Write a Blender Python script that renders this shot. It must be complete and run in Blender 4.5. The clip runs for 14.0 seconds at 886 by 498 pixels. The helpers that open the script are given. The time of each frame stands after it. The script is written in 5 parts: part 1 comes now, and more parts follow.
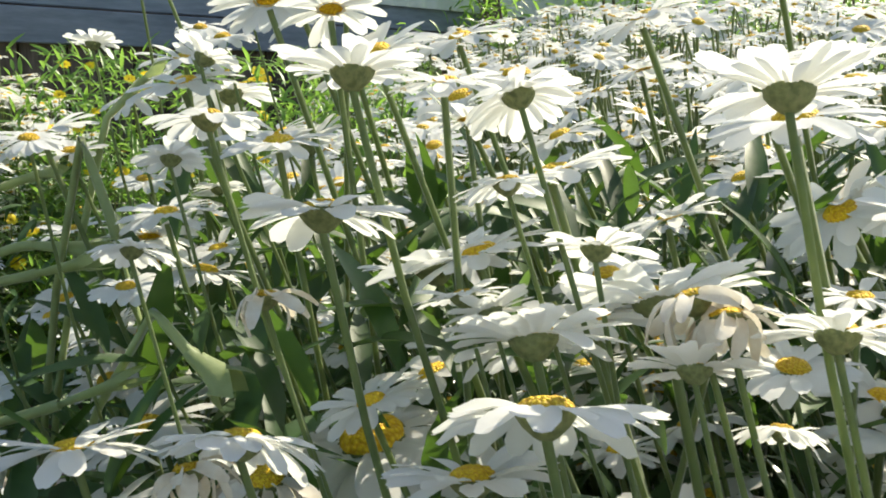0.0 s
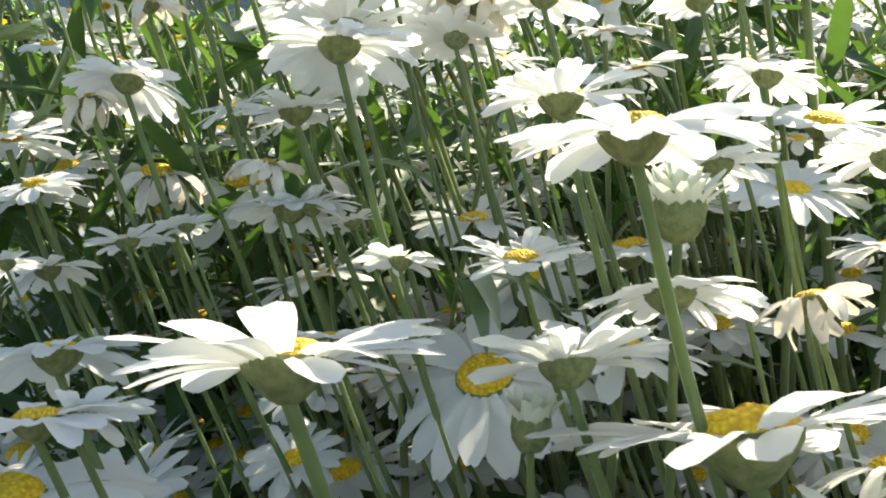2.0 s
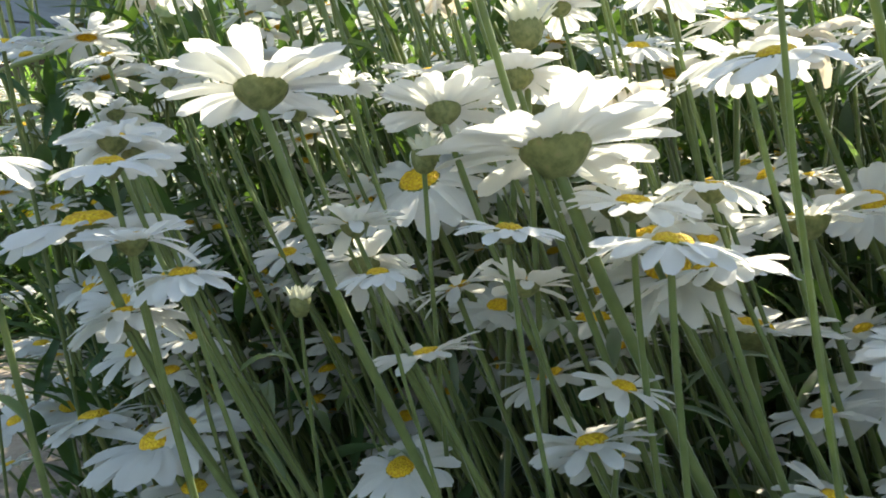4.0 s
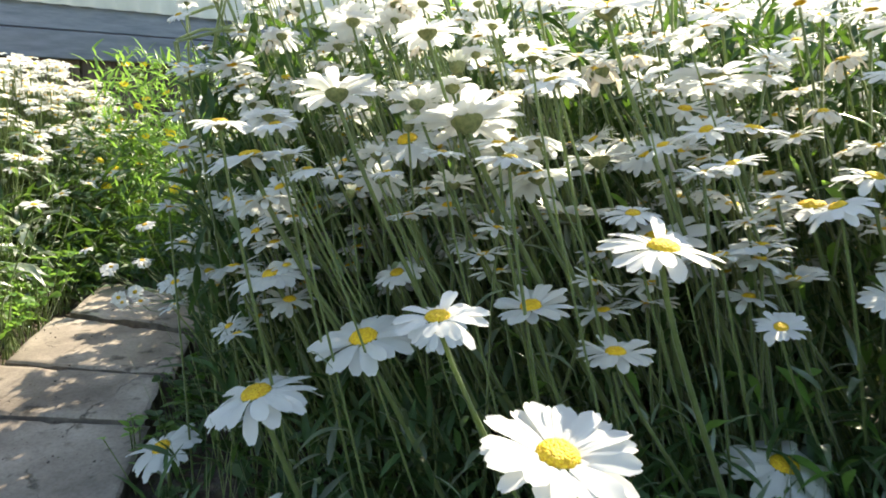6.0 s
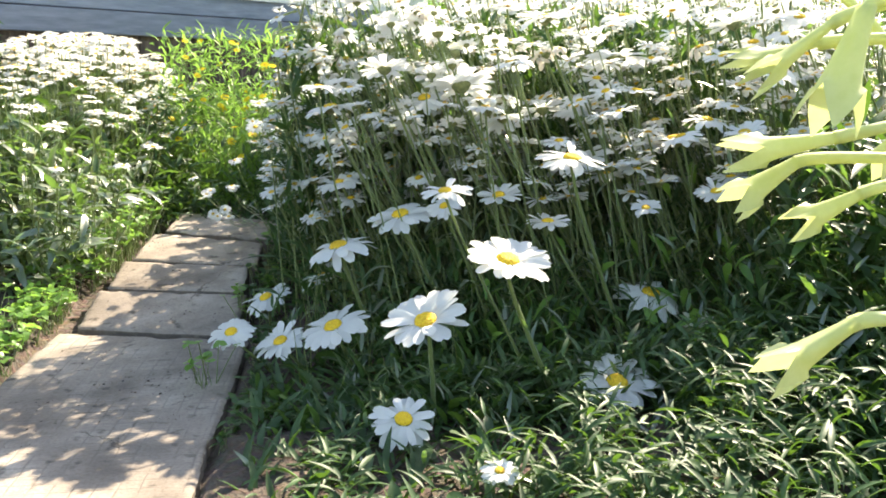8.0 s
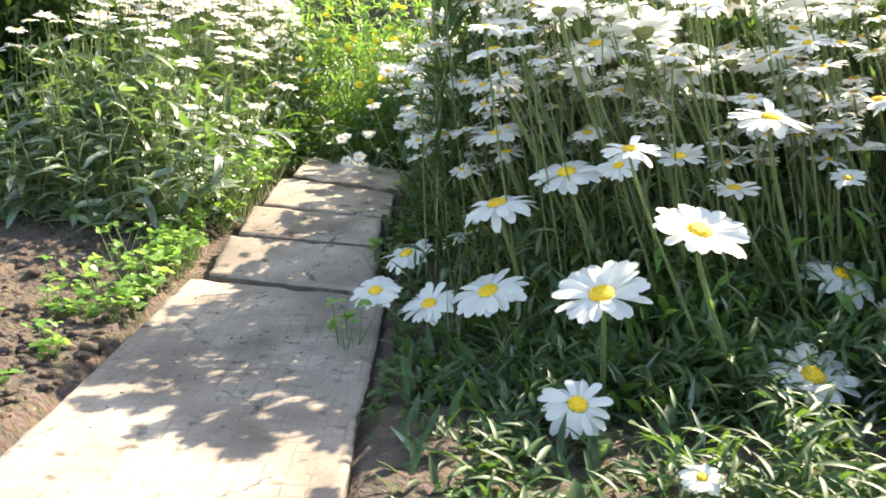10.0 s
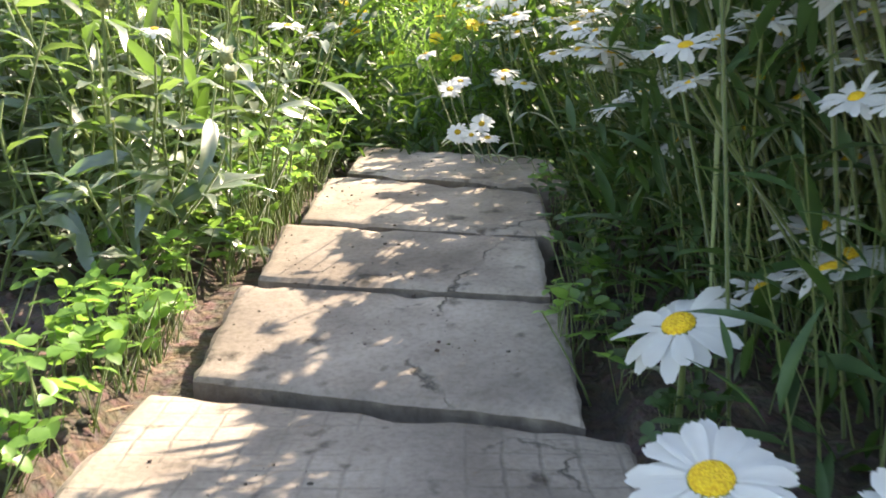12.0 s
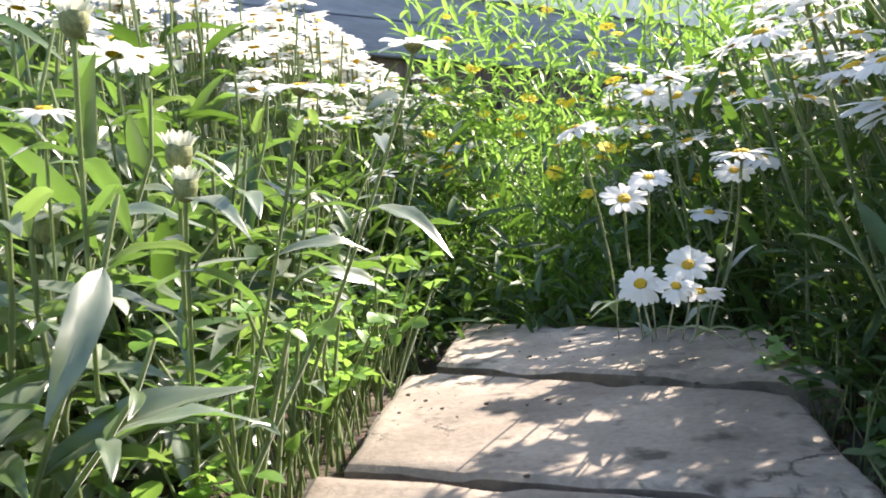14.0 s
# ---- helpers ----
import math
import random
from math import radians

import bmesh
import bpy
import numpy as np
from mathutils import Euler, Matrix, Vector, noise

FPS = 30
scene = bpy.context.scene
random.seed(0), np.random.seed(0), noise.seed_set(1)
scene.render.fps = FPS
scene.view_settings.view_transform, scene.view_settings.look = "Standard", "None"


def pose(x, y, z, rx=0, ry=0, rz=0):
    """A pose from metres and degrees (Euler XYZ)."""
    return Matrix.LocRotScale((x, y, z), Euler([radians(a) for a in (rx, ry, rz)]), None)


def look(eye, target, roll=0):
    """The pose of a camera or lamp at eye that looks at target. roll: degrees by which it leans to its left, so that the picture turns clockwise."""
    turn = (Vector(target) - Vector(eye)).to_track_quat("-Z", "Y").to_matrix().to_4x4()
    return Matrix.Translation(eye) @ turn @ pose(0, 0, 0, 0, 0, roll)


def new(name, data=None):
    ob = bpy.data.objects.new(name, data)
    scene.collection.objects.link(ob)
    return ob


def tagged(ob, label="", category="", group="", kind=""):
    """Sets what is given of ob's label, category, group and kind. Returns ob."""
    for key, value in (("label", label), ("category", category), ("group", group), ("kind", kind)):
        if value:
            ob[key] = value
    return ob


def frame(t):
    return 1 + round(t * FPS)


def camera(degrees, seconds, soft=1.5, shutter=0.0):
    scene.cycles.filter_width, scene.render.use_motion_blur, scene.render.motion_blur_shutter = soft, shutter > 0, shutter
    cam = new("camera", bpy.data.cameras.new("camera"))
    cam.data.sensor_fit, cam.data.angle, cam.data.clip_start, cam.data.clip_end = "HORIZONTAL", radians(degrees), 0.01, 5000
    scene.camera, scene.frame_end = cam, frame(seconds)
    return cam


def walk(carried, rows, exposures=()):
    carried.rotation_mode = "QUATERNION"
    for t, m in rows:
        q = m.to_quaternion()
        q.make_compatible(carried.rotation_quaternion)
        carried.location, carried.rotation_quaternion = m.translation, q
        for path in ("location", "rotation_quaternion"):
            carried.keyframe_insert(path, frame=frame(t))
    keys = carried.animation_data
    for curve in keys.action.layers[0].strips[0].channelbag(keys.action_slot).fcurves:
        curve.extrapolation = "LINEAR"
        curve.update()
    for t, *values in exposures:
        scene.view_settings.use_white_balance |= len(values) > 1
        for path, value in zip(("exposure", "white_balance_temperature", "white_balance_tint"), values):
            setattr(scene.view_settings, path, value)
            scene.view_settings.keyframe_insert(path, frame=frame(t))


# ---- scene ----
cam = camera(50.0, 14.0, soft=1.8, shutter=0.15)
walk(cam, [
    (0, look((0.304, 0.617, 0.882), (0.498, 2.571, 0.499), 1.7)),
    (0.5, look((0.316, 0.579, 0.872), (0.531, 2.518, 0.433), 1.8)),
    (1, look((0.308, 0.535, 0.843), (0.610, 2.467, 0.424), 2.0)),
    (1.5, look((0.333, 0.493, 0.819), (0.607, 2.427, 0.390), 1.3)),
    (2, look((0.350, 0.445, 0.762), (0.646, 2.386, 0.379), 1.2)),
    (2.5, look((0.379, 0.413, 0.750), (0.600, 2.351, 0.306), 0.1)),
    (3, look((0.386, 0.355, 0.734), (0.603, 2.287, 0.266), -0.6)),
    (3.2, look((0.384, 0.333, 0.718), (0.613, 2.272, 0.283), -0.5)),
    (5.3, look((0.401, -0.127, 0.572), (0.547, 1.863, 0.442), -0.1)),
    (5.5, look((0.379, -0.198, 0.580), (0.556, 1.788, 0.423), -0.2)),
    (6, look((0.353, -0.475, 0.626), (0.557, 1.497, 0.363), -0.2)),
    (6.5, look((0.374, -0.810, 0.618), (0.540, 1.164, 0.344), -1.1)),
    (7, look((0.270, -1.182, 0.621), (0.516, 0.782, 0.331), -1.2)),
    (7.2, look((0.258, -1.333, 0.615), (0.503, 0.631, 0.333), -1.2)),
    (9.3, look((0.209, -1.315, 0.627), (0.284, 0.637, 0.196), 0.7)),
    (9.5, look((0.191, -1.279, 0.581), (0.245, 0.678, 0.169), 0.6)),
    (10, look((0.125, -1.141, 0.603), (0.135, 0.812, 0.171), 1.7)),
    (10.5, look((-0.006, -1.056, 0.533), (0.019, 0.912, 0.176), 2.3)),
    (11, look((-0.002, -0.708, 0.490), (-0.022, 1.256, 0.115), 0.7)),
    (11.5, look((-0.060, -0.280, 0.445), (-0.092, 1.677, 0.034), 0.4)),
    (12, look((-0.152, 0.187, 0.352), (-0.191, 2.148, -0.040), -0.6)),
    (12.5, look((-0.161, 0.404, 0.350), (-0.292, 2.362, -0.035), -1.4)),
    (13, look((-0.195, 0.603, 0.325), (-0.345, 2.581, 0.064), -2.4)),
    (13.5, look((-0.198, 0.752, 0.305), (-0.448, 2.731, 0.153), -3.1)),
    (14, look((-0.221, 0.913, 0.281), (-0.461, 2.898, 0.271), -3.7)),
], exposures=[(0, 0.72, 7250, 4), (1.5, 1.0, 7300, 4), (3, 1.40, 7350, 5), (5, 1.25, 7450, 6), (6, 1.45, 7450, 6), (7.2, 1.7, 7500, 8), (9, 1.98, 7700, 9), (11, 2.1, 7800, 9), (12, 2.0, 7800, 13), (13, 1.88, 7200, 18), (14, 1.72, 6900, 15)])

# ---- world and sun ----
SUN_DIR = Vector((0.63, 0.59, 0.76)).normalized()
world = bpy.data.worlds.new("sky")
scene.world = world
world.use_nodes = True
wn = world.node_tree.nodes
sky = wn.new("ShaderNodeTexSky")
sky.sky_type = "NISHITA"
sky.sun_disc = False
sky.sun_elevation = math.asin(SUN_DIR.z)
sky.sun_rotation = math.atan2(SUN_DIR.x, SUN_DIR.y)
wn["Background"].inputs["Strength"].default_value = 0.148
world.node_tree.links.new(sky.outputs[0], wn["Background"].inputs["Color"])
sun = new("sun", bpy.data.lights.new("sun", "SUN"))
sun.data.energy = 5.0
sun.data.angle = radians(0.55)
sun.data.color = (1.0, 0.93, 0.82)
sun.matrix_world = look(SUN_DIR * 20, (0, 0, 0))

# ---- materials ----
def nodes_of(name):
    m = bpy.data.materials.new(name)
    m.use_nodes = True
    nt = m.node_tree
    return m, nt, nt.nodes["Principled BSDF"], nt.nodes["Material Output"]


def noise_color(nt, scale, stops, detail=6.0, coord="Object", rough=0.6):
    tc = nt.nodes.new("ShaderNodeTexCoord")
    n = nt.nodes.new("ShaderNodeTexNoise")
    n.inputs["Scale"].default_value = scale
    n.inputs["Detail"].default_value = detail
    n.inputs["Roughness"].default_value = rough
    r = nt.nodes.new("ShaderNodeValToRGB")
    while len(r.color_ramp.elements) < len(stops):
        r.color_ramp.elements.new(0.5)
    for e, (p, c) in zip(r.color_ramp.elements, stops):
        e.position, e.color = p, (*c, 1)
    nt.links.new(tc.outputs[coord], n.inputs["Vector"])
    nt.links.new(n.outputs["Fac"], r.inputs["Fac"])
    return tc, n, r


def mix_color(nt, a, b, fac, blend="MIX"):
    m = nt.nodes.new("ShaderNodeMix")
    m.data_type, m.blend_type = "RGBA", blend
    for sock, val in ((m.inputs[0], fac), (m.inputs[6], a), (m.inputs[7], b)):
        if isinstance(val, (int, float)):
            sock.default_value = val
        elif isinstance(val, tuple):
            sock.default_value = (*val, 1)
        else:
            nt.links.new(val, sock)
    return m.outputs[2]


def bump(nt, p, height, strength, distance=0.005):
    b = nt.nodes.new("ShaderNodeBump")
    b.inputs["Strength"].default_value = strength
    b.inputs["Distance"].default_value = distance
    nt.links.new(height, b.inputs["Height"])
    nt.links.new(b.outputs[0], p.inputs["Normal"])


def vary(nt, col, amount, island=False):
    """Hue and value shift by a random number per object or per piece."""
    if island:
        g = nt.nodes.new("ShaderNodeNewGeometry")
        rnd = g.outputs["Random Per Island"]
    else:
        g = nt.nodes.new("ShaderNodeObjectInfo")
        rnd = g.outputs["Random"]
    mr = nt.nodes.new("ShaderNodeMapRange")
    mr.inputs["To Min"].default_value = 1 - amount
    mr.inputs["To Max"].default_value = 1 + amount
    nt.links.new(rnd, mr.inputs["Value"])
    h = nt.nodes.new("ShaderNodeHueSaturation")
    nt.links.new(mr.outputs[0], h.inputs["Value"])
    nt.links.new(col, h.inputs["Color"])
    return h.outputs[0]


def thin_leaf(name, stops, through_col, share, rough=0.45, scale=60.0, island=True, amount=0.25, spec=0.5, fuzz=0.0, gloss=0.0):
    """Leaf or petal: glossy skin over tissue that lets light through."""
    m, nt, p, out = nodes_of(name)
    tc, n, r = noise_color(nt, scale, stops)
    col = vary(nt, r.outputs[0], amount, island)
    nt.links.new(col, p.inputs["Base Color"])
    p.inputs["Roughness"].default_value = rough
    p.inputs["Specular IOR Level"].default_value = spec
    p.inputs["Sheen Weight"].default_value = fuzz
    p.inputs["Coat Weight"].default_value = gloss
    p.inputs["Coat Roughness"].default_value = 0.34
    p.inputs["Sheen Roughness"].default_value = 0.35
    bump(nt, p, n.outputs["Fac"], 0.3, 0.002)
    tr = nt.nodes.new("ShaderNodeBsdfTranslucent")
    tr.inputs["Color"].default_value = (*through_col, 1)
    mx = nt.nodes.new("ShaderNodeMixShader")
    mx.inputs[0].default_value = share
    nt.links.new(p.outputs[0], mx.inputs[1])
    nt.links.new(tr.outputs[0], mx.inputs[2])
    nt.links.new(mx.outputs[0], out.inputs["Surface"])
    return m


M_PETAL = thin_leaf("petal_white", [(0.3, (0.74, 0.74, 0.72)), (0.7, (0.83, 0.83, 0.82))], (0.84, 0.86, 0.82), 0.47, 0.55, 40, True, 0.06, 0.3)
M_PETAL_OLD = thin_leaf("petal_faded", [(0.3, (0.66, 0.58, 0.48)), (0.7, (0.86, 0.83, 0.77))], (0.8, 0.72, 0.55), 0.34, 0.65, 90, True, 0.1, 0.2)
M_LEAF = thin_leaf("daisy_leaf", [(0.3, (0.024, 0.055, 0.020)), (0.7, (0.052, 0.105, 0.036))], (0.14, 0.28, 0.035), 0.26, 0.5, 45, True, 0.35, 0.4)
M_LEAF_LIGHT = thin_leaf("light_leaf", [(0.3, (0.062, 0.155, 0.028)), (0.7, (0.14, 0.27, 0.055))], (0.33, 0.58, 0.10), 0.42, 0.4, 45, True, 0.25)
M_LEAF_GREY = thin_leaf("grey_leaf", [(0.3, (0.042, 0.068, 0.040)), (0.7, (0.105, 0.145, 0.085))], (0.22, 0.42, 0.06), 0.26, 0.42, 25, True, 0.5, 1.0, 0.35, 1.0)
M_LEAF_FRESH = thin_leaf("fresh_leaf", [(0.3, (0.04, 0.085, 0.022)), (0.7, (0.085, 0.15, 0.045))], (0.27, 0.43, 0.09), 0.34, 0.4, 30, True, 0.45, 0.9, 0.2, 0.7)
M_LIME = thin_leaf("lime_bract", [(0.3, (0.46, 0.52, 0.20)), (0.7, (0.60, 0.64, 0.32))], (0.62, 0.68, 0.28), 0.40, 0.5, 60, False, 0.1)
M_PALE = thin_leaf("pale_shoot", [(0.3, (0.20, 0.26, 0.10)), (0.7, (0.34, 0.40, 0.20))], (0.45, 0.55, 0.2), 0.3, 0.55, 60, False, 0.1, 0.4, 0.5)
M_VINE = thin_leaf("vine_leaf", [(0.3, (0.07, 0.17, 0.015)), (0.7, (0.13, 0.26, 0.03))], (0.19, 0.36, 0.03), 0.38, 0.4, 30, False, 0.1)
M_STEM = thin_leaf("daisy_stem", [(0.3, (0.10, 0.145, 0.048)), (0.7, (0.17, 0.22, 0.08))], (0.36, 0.45, 0.14), 0.30, 0.5, 90, True, 0.15, 0.5, 0.6)
M_YELLOW = thin_leaf("yellow_petal", [(0.3, (0.86, 0.62, 0.01)), (0.7, (0.92, 0.76, 0.04))], (0.9, 0.62, 0.02), 0.4, 0.5, 60, True, 0.2)
M_BUD = thin_leaf("bud_white", [(0.35, (0.68, 0.70, 0.52)), (0.7, (0.82, 0.83, 0.77))], (0.8, 0.8, 0.66), 0.3, 0.55, 50, False, 0.05)


def make_disc_mat():
    m, nt, p, out = nodes_of("flower_disc")
    tc = nt.nodes.new("ShaderNodeTexCoord")
    v = nt.nodes.new("ShaderNodeTexVoronoi")
    v.inputs["Scale"].default_value = 620
    r = nt.nodes.new("ShaderNodeValToRGB")
    r.color_ramp.elements[0].position, r.color_ramp.elements[0].color = 0.0, (0.92, 0.68, 0.03, 1)
    r.color_ramp.elements[1].position, r.color_ramp.elements[1].color = 0.75, (0.62, 0.34, 0.01, 1)
    nt.links.new(tc.outputs["Object"], v.inputs["Vector"])
    nt.links.new(v.outputs["Distance"], r.inputs["Fac"])
    nt.links.new(vary(nt, r.outputs[0], 0.12), p.inputs["Base Color"])
    p.inputs["Roughness"].default_value = 0.7
    inv = nt.nodes.new("ShaderNodeMath")
    inv.operation = "SUBTRACT"
    inv.inputs[0].default_value = 1.0
    nt.links.new(v.outputs["Distance"], inv.inputs[1])
    bump(nt, p, inv.outputs[0], 0.9, 0.002)
    return m


M_DISC = make_disc_mat()


def make_calyx_mat():
    m, nt, p, out = nodes_of("flower_calyx")
    tc, n, r = noise_color(nt, 260, [(0.35, (0.10, 0.12, 0.04)), (0.6, (0.19, 0.21, 0.08)), (0.75, (0.24, 0.2, 0.1))])
    nt.links.new(r.outputs[0], p.inputs["Base Color"])
    p.inputs["Roughness"].default_value = 0.7
    bump(nt, p, n.outputs["Fac"], 0.6, 0.002)
    return m


M_CALYX = make_calyx_mat()


def make_slab_mat(name, imprint):
    m, nt, p, out = nodes_of(name)
    tc, n, r = noise_color(nt, 7, [(0.25, (0.185, 0.157, 0.136)), (0.5, (0.29, 0.25, 0.215)), (0.75, (0.42, 0.37, 0.32))], 8, "Object", 0.65)
    fine = nt.nodes.new("ShaderNodeTexNoise")
    fine.inputs["Scale"].default_value, fine.inputs["Detail"].default_value = 140, 5
    nt.links.new(tc.outputs["Object"], fine.inputs["Vector"])
    grit = nt.nodes.new("ShaderNodeValToRGB")
    grit.color_ramp.elements[0].position, grit.color_ramp.elements[0].color = 0.34, (0.55, 0.52, 0.48, 1)
    grit.color_ramp.elements[1].position, grit.color_ramp.elements[1].color = 0.56, (1, 1, 1, 1)
    nt.links.new(fine.outputs["Fac"], grit.inputs["Fac"])
    col = mix_color(nt, r.outputs[0], grit.outputs[0], 0.4, "MULTIPLY")
    spot = nt.nodes.new("ShaderNodeTexNoise")
    spot.inputs["Scale"].default_value, spot.inputs["Detail"].default_value = 26, 4
    nt.links.new(tc.outputs["Object"], spot.inputs["Vector"])
    sr = nt.nodes.new("ShaderNodeValToRGB")
    sr.color_ramp.elements[0].position, sr.color_ramp.elements[0].color = 0.60, (0, 0, 0, 1)
    sr.color_ramp.elements[1].position, sr.color_ramp.elements[1].color = 0.72, (1, 1, 1, 1)
    nt.links.new(spot.outputs["Fac"], sr.inputs["Fac"])
    col = mix_color(nt, col, (0.085, 0.070, 0.056), sr.outputs[0])
    # broad damp stains and pale worn patches
    big = nt.nodes.new("ShaderNodeTexNoise")
    big.inputs["Scale"].default_value, big.inputs["Detail"].default_value, big.inputs["Distortion"].default_value = 3.1, 9, 0.6
    nt.links.new(tc.outputs["Object"], big.inputs["Vector"])
    br = nt.nodes.new("ShaderNodeValToRGB")
    br.color_ramp.elements[0].position, br.color_ramp.elements[0].color = 0.36, (0.50, 0.46, 0.42, 1)
    br.color_ramp.elements[1].position, br.color_ramp.elements[1].color = 0.62, (1.18, 1.16, 1.12, 1)
    nt.links.new(big.outputs["Fac"], br.inputs["Fac"])
    col = mix_color(nt, col, br.outputs[0], 0.85, "MULTIPLY")
    # hairline cracks, only here and there
    vo = nt.nodes.new("ShaderNodeTexVoronoi")
    vo.feature = "DISTANCE_TO_EDGE"
    vo.inputs["Scale"].default_value = 3.2
    bent = mix_color(nt, tc.outputs["Object"], n.outputs["Color"], 0.12)
    nt.links.new(bent, vo.inputs["Vector"])
    cr = nt.nodes.new("ShaderNodeValToRGB")
    cr.color_ramp.elements[0].position, cr.color_ramp.elements[0].color = 0.0, (1, 1, 1, 1)
    cr.color_ramp.elements[1].position, cr.color_ramp.elements[1].color = 0.010, (0, 0, 0, 1)
    nt.links.new(vo.outputs["Distance"], cr.inputs["Fac"])
    gate = nt.nodes.new("ShaderNodeValToRGB")
    gate.color_ramp.elements[0].position, gate.color_ramp.elements[1].position = 0.50, 0.60
    nt.links.new(n.outputs["Fac"], gate.inputs["Fac"])
    crack = mix_color(nt, (0.0, 0.0, 0.0), cr.outputs[0], gate.outputs[0])
    col = mix_color(nt, col, (0.06, 0.05, 0.04), crack)
    p.inputs["Roughness"].default_value = 0.88
    # woven imprint of the casting cloth, a small square grid
    b1 = nt.nodes.new("ShaderNodeTexBrick")
    b1.offset = 0.0
    b1.inputs["Scale"].default_value = 1.0
    b1.inputs["Brick Width"].default_value, b1.inputs["Row Height"].default_value = 0.034, 0.034
    b1.inputs["Mortar Size"].default_value, b1.inputs["Mortar Smooth"].default_value = 0.0035, 1.0
    b1.inputs["Color1"].default_value = b1.inputs["Color2"].default_value = (1, 1, 1, 1)
    b1.inputs["Mortar"].default_value = (0, 0, 0, 1)
    warp = mix_color(nt, tc.outputs["Object"], n.outputs["Color"], 0.02)
    nt.links.new(warp, b1.inputs["Vector"])
    mask = nt.nodes.new("ShaderNodeValToRGB")
    mask.color_ramp.elements[0].position, mask.color_ramp.elements[1].position = 0.42, 0.56
    nt.links.new(n.outputs["Fac"], mask.inputs["Fac"])
    grid = mix_color(nt, (1.0, 1.0, 1.0), b1.outputs["Color"], mask.outputs[0])
    soft = mix_color(nt, (1.0, 1.0, 1.0), grid, 0.6 * imprint)
    col = mix_color(nt, col, soft, 0.45 * imprint, "MULTIPLY")
    nt.links.new(vary(nt, col, 0.1), p.inputs["Base Color"])
    h = mix_color(nt, soft, fine.outputs["Color"], 0.45)
    h = mix_color(nt, h, (0.0, 0.0, 0.0), crack)
    pit = nt.nodes.new("ShaderNodeTexNoise")
    pit.inputs["Scale"].default_value, pit.inputs["Detail"].default_value, pit.inputs["Roughness"].default_value = 34, 7, 0.7
    nt.links.new(tc.outputs["Object"], pit.inputs["Vector"])
    h = mix_color(nt, h, pit.outputs["Color"], 0.4)
    bump(nt, p, h, 0.75, 0.0065)
    return m


def make_shaded_edge():
    """Edges of the slabs, earth brown, darkened in the colour for the risers' shade."""
    m, nt, p, out = nodes_of("slab_edge_shade_dark")
    tc, n, r = noise_color(nt, 28, [(0.3, (0.075, 0.06, 0.048)), (0.55, (0.15, 0.122, 0.098)), (0.75, (0.25, 0.21, 0.17))], 7)
    nt.links.new(r.outputs[0], p.inputs["Base Color"])
    p.inputs["Roughness"].default_value = 0.95
    bump(nt, p, n.outputs["Fac"], 0.9, 0.008)
    return m


M_SLAB = make_slab_mat("slab_concrete", 0.12)
M_SLAB_SIDE = make_shaded_edge()
M_SLAB_GRID = make_slab_mat("slab_concrete_imprinted", 1.0)


def make_soil_mat():
    m, nt, p, out = nodes_of("garden_soil")
    tc, n, r = noise_color(nt, 5, [(0.34, (0.034, 0.025, 0.019)), (0.55, (0.085, 0.062, 0.047)), (0.76, (0.215, 0.175, 0.142))], 10, "Object", 0.7)
    f = nt.nodes.new("ShaderNodeTexNoise")
    f.inputs["Scale"].default_value, f.inputs["Detail"].default_value = 55, 8
    nt.links.new(tc.outputs["Object"], f.inputs["Vector"])
    col = mix_color(nt, r.outputs[0], f.outputs["Color"], 0.55, "OVERLAY")
    nt.links.new(col, p.inputs["Base Color"])
    p.inputs["Roughness"].default_value = 0.95
    bump(nt, p, f.outputs["Fac"], 1.0, 0.02)
    return m


M_SOIL = make_soil_mat()


def make_plain(name, stops, scale, rough, bstr=0.3, dist=0.004, stretch=None, amount=0.08):
    m, nt, p, out = nodes_of(name)
    tc, n, r = noise_color(nt, scale, stops)
    if stretch:
        mp = nt.nodes.new("ShaderNodeMapping")
        mp.inputs["Scale"].default_value = stretch
        nt.links.new(tc.outputs["Object"], mp.inputs["Vector"])
        nt.links.new(mp.outputs[0], n.inputs["Vector"])
    nt.links.new(vary(nt, r.outputs[0], amount), p.inputs["Base Color"])
    p.inputs["Roughness"].default_value = rough
    bump(nt, p, n.outputs["Fac"], bstr, dist)
    return m


M_BOARD = make_plain("weathered_board", [(0.3, (0.035, 0.025, 0.02)), (0.55, (0.085, 0.062, 0.048)), (0.75, (0.15, 0.12, 0.095))], 9, 0.85, 0.6, 0.006, (6, 6, 0.6), 0.35)
M_BLUE = make_plain("blue_grey_board", [(0.3, (0.10, 0.125, 0.17)), (0.7, (0.19, 0.22, 0.28))], 6, 0.7, 0.4, 0.004, (1, 1, 6), 0.15)
M_SIDING = make_plain("pale_sheet", [(0.3, (0.46, 0.48, 0.46)), (0.7, (0.62, 0.63, 0.60))], 3, 0.55, 0.2, 0.003, None, 0.05)
M_BARK = make_plain("bark", [(0.3, (0.07, 0.05, 0.035)), (0.7, (0.18, 0.14, 0.1))], 30, 0.9, 0.8, 0.01, (3, 3, 0.5))
M_LITTER = make_plain("dry_litter", [(0.3, (0.16, 0.10, 0.06)), (0.7, (0.34, 0.25, 0.16))], 40, 0.85, 0.5, 0.003)

# ---- geometry helpers ----
RNG = np.random.default_rng(7)
rnd = random.Random(11)


